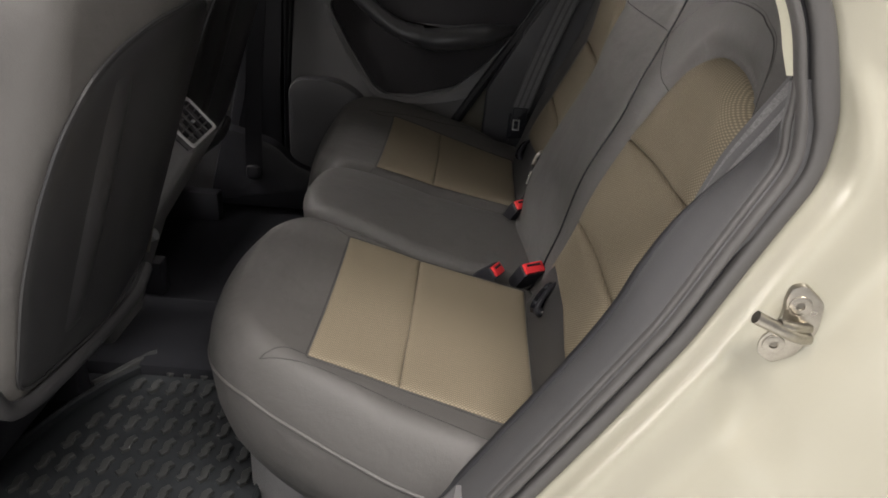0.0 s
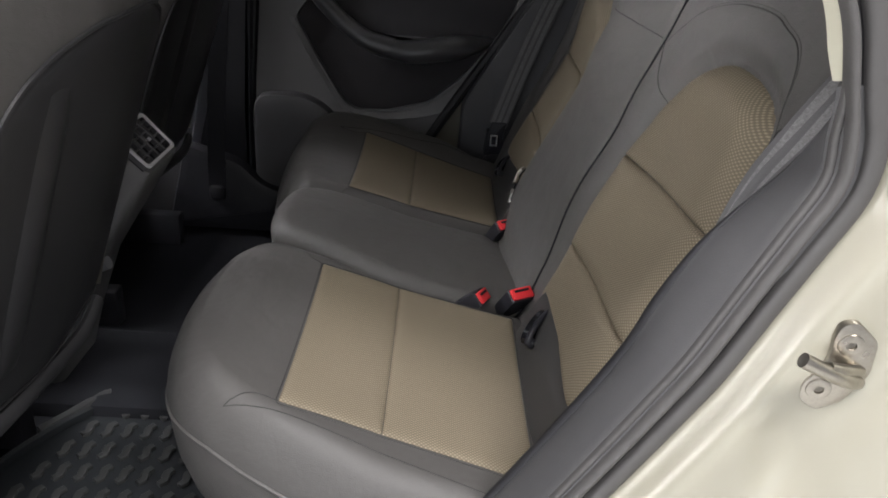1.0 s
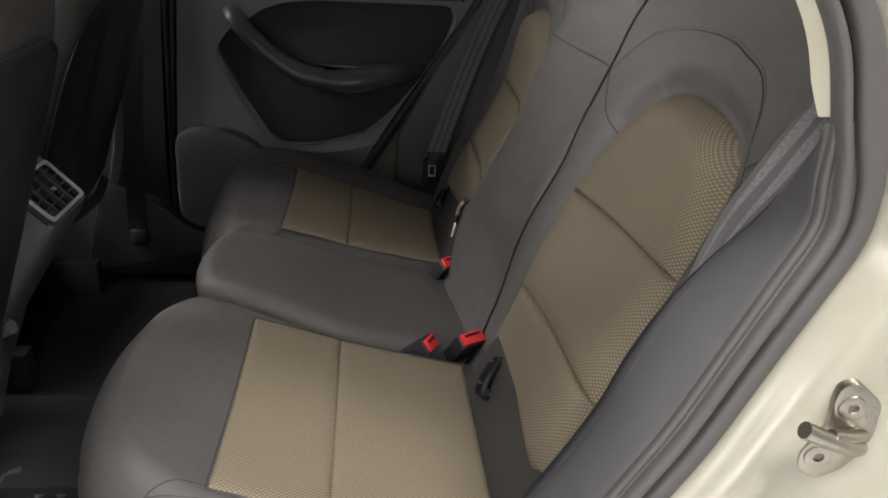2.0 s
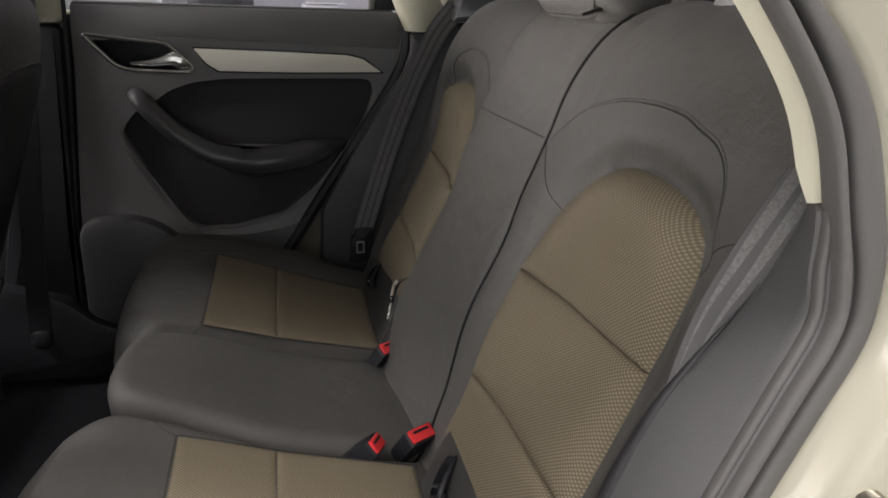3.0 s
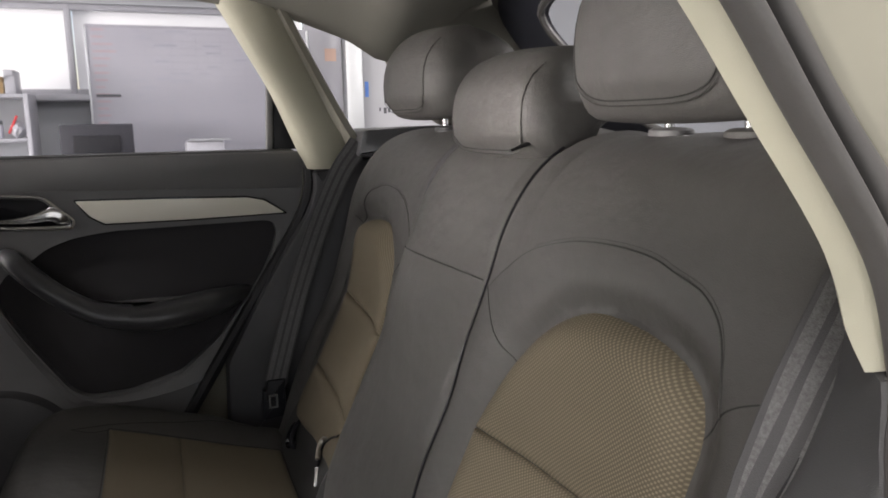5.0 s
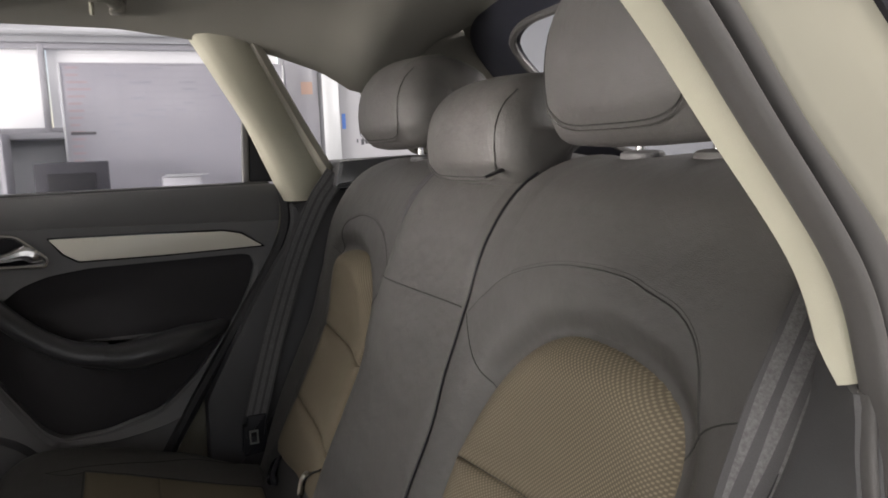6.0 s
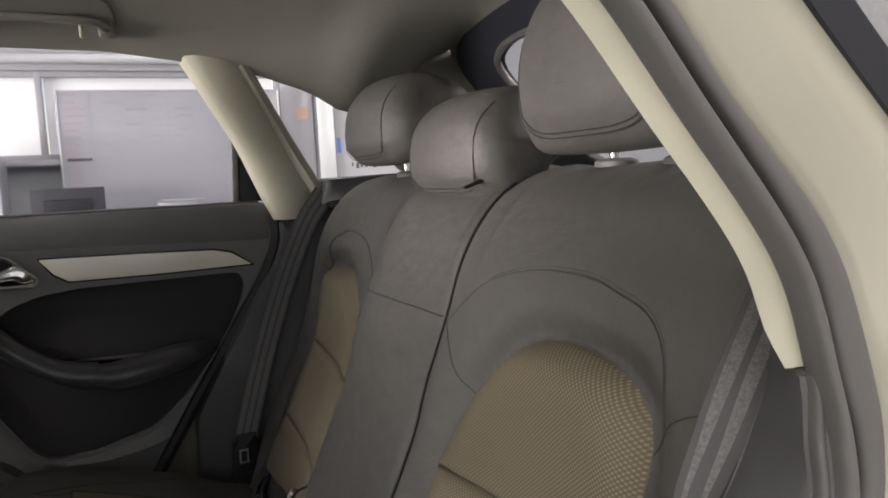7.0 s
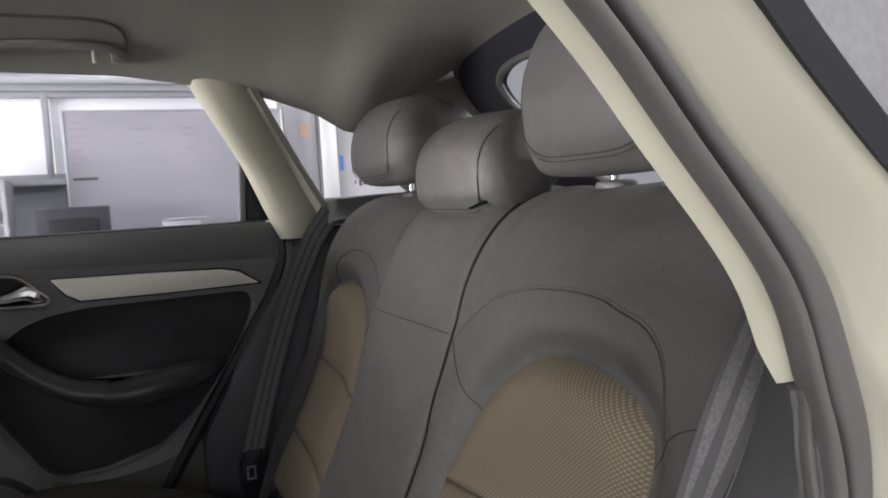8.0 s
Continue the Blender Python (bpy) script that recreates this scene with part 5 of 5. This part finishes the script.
def belt(name, pts, width, wd, label, n=40, wd2=None, narrow=1.0, worn=2.0, cloth=None):
    """Woven belt with three raised ribs along it, tapered off past a share of its length where they leave the light;
    the width turns from wd to wd2 on the way down.
    """
    b = thing(name, pts[-1], label, "seat belt", "rear seat belts")
    path = spline(pts, n)
    prof = [(-0.5, 0.0), (-0.485, 0.0008)]
    for k in (-0.31, 0.0, 0.31):
        prof += [(k - 0.105, 0.0008), (k - 0.085, 0.00095), (k + 0.085, 0.00095), (k + 0.105, 0.0008)]
    prof += [(0.485, 0.0008), (0.5, 0.0)]
    full = prof + [(u, -h) for u, h in reversed(prof[1:-1])]
    rings, ribs = [], {-0.31: [], 0.0: [], 0.31: []}
    for i, q in enumerate(path):
        t = (path[min(i + 1, n - 1)] - path[max(i - 1, 0)]).normalized()
        d = Vector(wd).normalized().lerp(Vector(wd2 or wd).normalized(), smoothstep(0.35, 0.75, i / (n - 1)))
        d = (d - t * d.dot(t)).normalized()
        nn = t.cross(d).normalized()
        w = width * (1 - (1 - narrow) * smoothstep(0.30, 0.72, i / (n - 1)))
        rings.append([q + d * w * u + nn * h for u, h in full])
        # Ribs shrink from here on, standing for the belt's unlit lower part.
        up = 1 - smoothstep(worn - 0.2, worn + 0.14, i / (n - 1))
        for k in ribs:
            ribs[k].append([q + d * w * (k + u * (0.12 + 0.88 * up)) + nn * h * (0.88 + 0.12 * up) for u, h in ((-0.1, -0.0011), (0.1, -0.0011), (0.1, 0.0011), (-0.1, 0.0011))])
    plain, raised = cloth or (WEB, WEBL)
    web = part("webbing", loft(rings), plain, b)
    for k in ribs:
        part("rib", loft(ribs[k]), raised, web, "lighter woven rib")
    return b


nb = belt("seat_belt", [(0.4275, -0.5785, 1.1965), (0.4015, -0.5785, 1.1575), (0.3795, -0.5795, 1.1235), (0.3605, -0.5795, 1.0905), (0.3385, -0.582, 1.056), (0.318, -0.584, 1.026), (0.301, -0.587, 0.995), (0.285, -0.591, 0.96), (0.262, -0.594, 0.915), (0.236, -0.597, 0.86), (0.21, -0.599, 0.80)], 0.043, (0.48, -0.70, -0.52), "dark grey woven belt beside the seat back", wd2=(0.5, -0.80, -0.3), narrow=0.3, worn=0.44)
fb = belt("seat_belt", [(0.395, 0.612, 1.203), (0.382, 0.611, 1.185), (0.349, 0.606, 1.14), (0.298, 0.605, 1.03), (0.244, 0.605, 0.88), (0.194, 0.60, 0.715)], 0.046, (1, 0.0, -0.25), "dark grey woven belt with its tongue hanging")
tg = part("tongue", slab([(0.172, 0.675), (0.208, 0.675), (0.216, 0.722), (0.178, 0.722)], on_y, 0.606, 0.594, 0.003, r=0.004), BLACK, fb, "black plastic tongue")
part("tongue_plate", holed([(0.178, 0.662), (0.197, 0.662), (0.197, 0.692), (0.178, 0.692)], [[(0.182, 0.667), (0.193, 0.667), (0.193, 0.687), (0.182, 0.687)]], on_y, 0.5925, 0.5945), CHROME, tg, "bright metal plate")
part("tongue_pocket", slab([(0.165, 0.635), (0.212, 0.64), (0.216, 0.70), (0.168, 0.70)], on_y, 0.618, 0.597, 0.004, r=0.006), BLACK, fb)
mbelt = belt("seat_belt", [(0.52, 0.142, 1.243), (0.445, 0.147, 1.221), (0.400, 0.151, 1.182), (0.379, 0.151, 1.150), (0.356, 0.146, 1.09), (0.342, 0.143, 1.04)], 0.038, (0.0, 1, 0.0), "dark belt sunk between the seat backs", 24, narrow=0.1, cloth=(FABRICD, DARK))
lb = thing("lap_belt_end", (0.215, 0.20, 0.68), "short black belt end with a metal tongue", "seat belt", "rear seat belts")
part("webbing", ribbon(spline([(0.203, 0.225, 0.655), (0.215, 0.255, 0.690), (0.225, 0.268, 0.712), (0.235, 0.245, 0.735), (0.241, 0.205, 0.755)], 18), 0.018, (0.5, 0.8, 0), 0.002), BLACK, lb)
part("tongue_plate", ribbon([(0.199, 0.222, 0.664), (0.207, 0.243, 0.686)], 0.006, (0.8, -0.4, 0.2), 0.0025), CHROME, lb)
part("clip", tube(spline([(0.210, 0.250, 0.697), (0.217, 0.266, 0.711), (0.225, 0.268, 0.722), (0.231, 0.256, 0.724)], 12), 0.0045, n=8), STEEL, lb)


def buckle(x, y, z, rz, tilt, label, w=0.022, l=0.05):
    m = pose(x, y, z, 0, tilt, rz)
    b = thing("buckle", (x, y, z), label, "buckle", "belt buckles")
    put = lambda u, v, wv: m @ Vector((wv, u, v))
    part("housing", slab([(-w, -0.06), (w, -0.06), (w, 0.0), (-w, 0.0)], put, -0.012, 0.012, 0.004, r=0.006), BLACK, b)
    bt = part("button", box(-0.0095, 0.0095, -w * 0.86, w * 0.86, -0.004, 0.004, 0.0015), RED, b, "red release button")
    for v in bt.data.vertices:
        v.co = m.to_3x3() @ (v.co + ORIGIN[b.name])
    part("slot", slab([(-w * 0.6, 0.0041), (w * 0.6, 0.0041), (w * 0.6, 0.0048), (-w * 0.6, 0.0048)], put, 0.002, 0.006, 0.0002), BLACK, b)
    return b


buckle(0.192, -0.150, 0.662, 120, -35, "black belt buckle with a red button")
buckle(0.131, -0.152, 0.655, 150, -48, "black belt buckle half sunk in the seat gap", w=0.015)
buckle(0.187, 0.100, 0.670, 122, -35, "black belt buckle with a red button and slot", w=0.024)

# ---- front seats, console and floor ----
FP = spline([(-0.53, 0, 0.42), (-0.50, 0, 0.48), (-0.465, 0, 0.57), (-0.40, 0, 0.76), (-0.335, 0, 0.95), (-0.30, 0, 1.055), (-0.285, 0, 1.13), (-0.285, 0, 1.19), (-0.31, 0, 1.24)], 80)
FLEN = [0.0]
for pa, pb in zip(FP, FP[1:]):
    FLEN.append(FLEN[-1] + (pb - pa).length)


def ft_of(z):
    return float(np.interp(z, [p.z for p in FP], FLEN))


def front_put(cy, ahead):
    def put(u, v, d):
        e = 0.004
        x, z = (float(np.interp(v, FLEN, c)) for c in ([p.x for p in FP], [p.z for p in FP]))
        dx = float(np.interp(v + e, FLEN, [p.x for p in FP]) - np.interp(v - e, FLEN, [p.x for p in FP]))
        dz = float(np.interp(v + e, FLEN, [p.z for p in FP]) - np.interp(v - e, FLEN, [p.z for p in FP]))
        n = Vector((dz, 0, -dx)).normalized()
        q = Vector((x - ahead, 0, z)) - n * (d + (0.018 if u < 0 else 0.032) * (u / 0.24) ** 2)
        q.y = cy + u
        return q
    return put


FOLD = -0.105


def front_seat(cy, ahead, label):
    fs_ = thing("bucket_seat", (-0.7, cy, 0.345), label, "car seat", "front seats")
    put = front_put(cy, ahead)
    side_l = [(0.205, ft_of(0.632)), (0.232, ft_of(0.68)), (0.230, ft_of(0.8)), (0.218, ft_of(1.0)), (0.215, ft_of(1.14)), (0.14, ft_of(1.22)), (0.06, FLEN[-1])]
    r_ = [(p.x, p.y) for p in spline([(a, b, 0) for a, b in side_l], 50)]
    outl = r_ + [(-a, b) for a, b in reversed(r_)] + [(-0.2 + 0.04 * k, ft_of(0.626)) for k in range(1, 10)]
    bk = part("backrest", dome(outl, (0, ft_of(0.85)), put, 0.045, 0.035, [(0.04, 0.0), (0.09, 0.005), (0.12, 0.03)], rings=18), LEATHER, fs_, "grey leather seat back")
    pk = rounded([(-0.195, ft_of(0.675)), (0.0, ft_of(0.655)), (0.205, ft_of(0.66)), (0.224, ft_of(0.8)), (0.220, ft_of(1.055)), (0.12, ft_of(1.087)), (-0.04, ft_of(1.087)), (-0.115, ft_of(1.072)), (-0.165, ft_of(1.048)), (-0.198, ft_of(1.0)), (-0.215, ft_of(0.93)), (-0.219, ft_of(0.84))], 0.035, 8)
    part("back_panel", cloth_patch(pk, put, 0.006, -0.001), HARDB, bk, "dark hard panel with map pocket")
    fold = []
    for k in range(31):
        v = ft_of(0.71 + 0.34 * k / 30)
        h = 0.010 * math.sin(math.pi * k / 30) ** 0.3
        fold.append([put(FOLD + 0.032 * math.sin(q), v, 0.004 - h * math.cos(q) ** 2 - 0.006) for q in (math.pi * (j / 12 - 0.5) for j in range(13))])
    part("map_pocket_fold", loft(fold, closed=False), HARDB, bk, "rounded fold of the hard panel")
    part("panel_rim", tube([put(p.x, p.y, -0.002) for p in inset(pk, -0.002)], 0.0025, n=6, closed=True), HARDB, bk)
    bar = spline([(-0.450 - ahead, cy - 0.222, 0.70), (-0.446 - ahead, cy - 0.205, 0.662), (-0.438 - ahead, cy - 0.14, 0.648), (-0.438 - ahead, cy, 0.635), (-0.444 - ahead, cy + 0.12, 0.624), (-0.450 - ahead, cy + 0.19, 0.640)], 30)
    part("lower_bar", tube(bar, 0.012, n=10, flat=0.8), HARDB, fs_, "dark plastic lower edge of the seat back")
    part("cushion", box(-1.08 - ahead, -0.62 - ahead, cy - 0.245, cy + 0.245, 0.52, 0.64, 0.05, 4), LEATHER, fs_)
    part("cushion_pan", box(-1.02 - ahead, -0.59 - ahead, cy - 0.22, cy + 0.22, 0.43, 0.52, 0.01), BLACK, fs_)
    part("lever", tube([(-0.455 - ahead, cy + 0.205, 0.66), (-0.45 - ahead, cy + 0.225, 0.70), (-0.435 - ahead, cy + 0.232, 0.745)], [0.006, 0.005, 0.003], n=8), STEEL, fs_, "thin metal release lever")
    for k in (-0.2, 0.2):
        part("rail", box(-1.1, -0.60, cy + k - 0.02, cy + k + 0.02, 0.346, 0.43, 0.006), BLACK, fs_)
    hp = part("headrest_pad", superquad((-0.33 - ahead, cy, 1.33), (0.055, 0.13, 0.085), 0.55, 0.6), LEATHER, fs_)
    for k in (-0.06, 0.06):
        part("post", tube([(-0.32 - ahead, cy + k, 1.20), (-0.325 - ahead, cy + k, 1.30)], 0.006, n=10), CHROME, fs_)
    return fs_


front_seat(-0.400, 0.0, "grey leather driver's seat with dark hard back")
front_seat(0.385, 0.11, "grey leather front passenger seat in shade")

con = thing("centre_console", (-0.55, 0.0, 0.345), "grey centre console with rear air vent", "console")


def con_put(u, v, w):
    """Console end: u across the car, v down its raked face from the vent's top, w out of the face."""
    d = Vector((0.70, 0, -0.715)).normalized()
    n = Vector((0.715, 0, 0.70)).normalized()
    return Vector((-0.453, 0, 0.848)) + d * v + n * w + Vector((0, u - 0.012, -0.006))


def con_side(y):
    return [Vector((-0.462, y, 0.862)), Vector((-0.395, y, 0.790)), Vector((-0.405, y, 0.77)), Vector((-0.45, y, 0.70)), Vector((-0.515, y, 0.595)), Vector((-0.56, y, 0.48)), Vector((-0.60, y, 0.35)), Vector((-1.2, y, 0.35)), Vector((-1.2, y, 0.80)), Vector((-0.75, y, 0.88))]


rings = []
for y, sh in ((-0.075, 0.95), (-0.071, 0.98), (-0.064, 0.995), (0.064, 0.995), (0.071, 0.98), (0.075, 0.95)):
    c_ = Vector((-0.8, y, 0.62))
    rings.append([c_ + (p - c_) * sh for p in con_side(y)])
part("body", loft(rings), GREYP, con)
vent = part("vent_frame", holed([tuple(p) for p in rounded([(-0.062, -0.003), (0.062, -0.003), (0.060, 0.072), (-0.060, 0.072)], 0.01)], [[tuple(p) for p in rounded([(-0.0570, 0.002), (0.0570, 0.002), (0.0550, 0.067), (-0.0550, 0.067)], 0.008)]], con_put, 0.0125, 0.016), CHROME_GLINT, con, "thin chrome vent frame, toned bright for its glint")
part("vent_housing", holed([tuple(p) for p in rounded([(-0.0615, -0.0025), (0.0615, -0.0025), (0.0595, 0.0715), (-0.0595, 0.0715)], 0.01)], [[tuple(p) for p in rounded([(-0.0575, 0.0015), (0.0575, 0.0015), (0.0555, 0.0675), (-0.0555, 0.0675)], 0.008)]], con_put, 0.004, 0.0125), DARK, con)
part("vent_back", slab([(-0.058, 0.001), (0.058, 0.001), (0.056, 0.068), (-0.056, 0.068)], con_put, -0.03, 0.004, 0.001), BLACK, con)
for k in range(5):
    v = 0.008 + 0.0145 * k
    part("slat", slab([(-0.0565, v), (0.0565, v), (0.0565, v + 0.003), (-0.0565, v + 0.003)], con_put, 0.0045, 0.012, 0.001), VENTG, vent)
for k in (-0.028, 0.0, 0.028):
    part("divider", slab([(k - 0.003, 0.0), (k + 0.003, 0.0), (k + 0.003, 0.068), (k - 0.003, 0.068)], con_put, 0.0045, 0.0135, 0.001), VENTG, vent)
part("slider", slab([(0.010, 0.034), (0.018, 0.034), (0.018, 0.040), (0.010, 0.040)], con_put, 0.010, 0.0145, 0.001), ALU, vent)
part("thumb_wheel", slab([(-0.05, 0.058), (-0.03, 0.058), (-0.03, 0.066), (-0.05, 0.066)], con_put, 0.010, 0.0145, 0.002), DARK, vent)
part("socket", tube([(-0.53, -0.035, 0.595), (-0.497, -0.035, 0.61)], 0.012, n=16), ALU, con, "round metal socket cover")
part("tunnel", slab([(-1.2, -0.13), (0.0, -0.13), (0.0, 0.13), (-1.2, 0.13)], xyz, 0.344, 0.376, 0.024, r=0.04), CARPET, con)

con.location.x -= 0.012

fbelt = thing("front_seat_belt", (-0.515, 0.63, 0.48), "black front belt down the far centre pillar", "seat belt")
part("webbing", ribbon(spline([(-0.44, 0.66, 1.45), (-0.465, 0.65, 1.15), (-0.485, 0.635, 0.93), (-0.505, 0.632, 0.70), (-0.516, 0.63, 0.49)], 30), 0.045, (1, 0, 0), 0.002), BLACK, fbelt)
part("anchor", superquad((-0.516, 0.632, 0.475), (0.022, 0.012, 0.022), 0.6, 0.8, 16, 8), BLACK, fbelt)

# floor mat of the near place: raised rim, lugs in staggered rows
fm = thing("floor_mat", (-0.45, -0.3, 0.346), "black rubber floor mat with raised curved lugs", "floor mat")
MATO = rounded([(-0.515, -0.085), (-0.26, -0.085), (-0.22, -0.13), (-0.22, -0.56), (-0.66, -0.56), (-0.665, -0.40), (-0.615, -0.24), (-0.575, -0.165)], 0.03)
part("base", slab([tuple(p) for p in MATO], xyz, 0.346, 0.352, 0.002), MATR, fm)
part("rim", tube([Vector((p.x, p.y, 0.356)) for p in inset(MATO, 0.006)], 0.008, n=8, closed=True, flat=1.6), MATR, fm)
lug_out = [(-0.022, -0.011), (-0.006, -0.012), (0.003, -0.007), (0.010, -0.001), (0.022, 0.0), (0.022, 0.010), (0.004, 0.011), (-0.006, 0.005), (-0.011, -0.001), (-0.022, -0.001)]
lug_me = None
for j in range(9):
    for i in range(14):
        x, y = -0.635 + 0.033 * i + (0.0165 if j % 2 else 0), -0.53 + 0.052 * j
        if y > -0.105 or x > -0.25 or x < -0.63 + max(0, (y + 0.42)) * 0.36 or (x + 0.5 < (y + 0.11) * 0.62 and y > -0.25):
            continue
        if lug_me is None:
            bm = slab([(u * 0.8 * 0.62 - v * 1.05 * 0.78, u * 0.8 * 0.78 + v * 1.05 * 0.62) for u, v in lug_out], lambda u, v, w: Vector((u, v, w)), 0.0, 0.0065, 0.0015)
            bmesh.ops.recalc_face_normals(bm, faces=bm.faces)
            lug_me = bpy.data.meshes.new("lug")
            bm.to_mesh(lug_me)
            bm.free()
            lug_me.materials.append(LUG)
        lug = new("lug", lug_me)
        lug.parent = fm
        lug.location = Vector((x, y, 0.3521)) - ORIGIN[fm.name]
part("heel_edge", tube(spline([(-0.595, -0.185, 0.362), (-0.565, -0.15, 0.366), (-0.53, -0.10, 0.37), (-0.512, -0.088, 0.372)], 16), 0.009, n=8, flat=0.8), LUG, fm)

# striker plate on the door jamb
st = thing("door_striker", (0.345, -0.72, 0.925), "worn steel door striker bolted to the body", "striker")


def st_put(u, v, w):
    """u along the plate, v across it, w out of the jamb."""
    a, b, n = Vector((0.25, -0.066, 0.968)).normalized(), Vector((0.968, -0.12, -0.25)).normalized(), Vector((-0.10, -0.99, 0.0)).normalized()
    return Vector((0.3478, -0.7035, 0.925)) + a * u + b * v + n * w


plate = rounded([(0.041, -0.005), (0.031, 0.017), (0.004, 0.0265), (-0.0265, 0.0215), (-0.041, 0.0083), (-0.036, -0.008), (-0.022, -0.013), (-0.008, -0.008), (0.008, -0.008), (0.022, -0.013), (0.034, -0.014)], 0.006, 4)
part("plate", slab([tuple(p) for p in plate], st_put, -0.006, 0.005, 0.0012), STEEL, st)
for u in (-0.0217, 0.0217):
    bolt = part("bolt", loft([[st_put(u + r * math.cos(a), r * math.sin(a), w) for a in (2 * math.pi * k / 20 for k in range(20))] for r, w in ((0.0095, 0.005), (0.0092, 0.0062), (0.0080, 0.0066), (0.0038, 0.0066), (0.0034, 0.0045))]), STEEL, st)
part("loop", tube(spline([st_put(-0.006, 0.022, 0.004), st_put(-0.003, 0.012, 0.013), st_put(0.001, -0.004, 0.021), st_put(0.005, -0.022, 0.026), st_put(0.008, -0.038, 0.028)], 20), 0.0058, n=12), STEEL, st)
part("loop_arm", tube(spline([st_put(0.004, 0.018, 0.004), st_put(0.006, 0.002, 0.016), st_put(0.007, -0.016, 0.0235)], 12), 0.0048, n=10), STEEL, st)
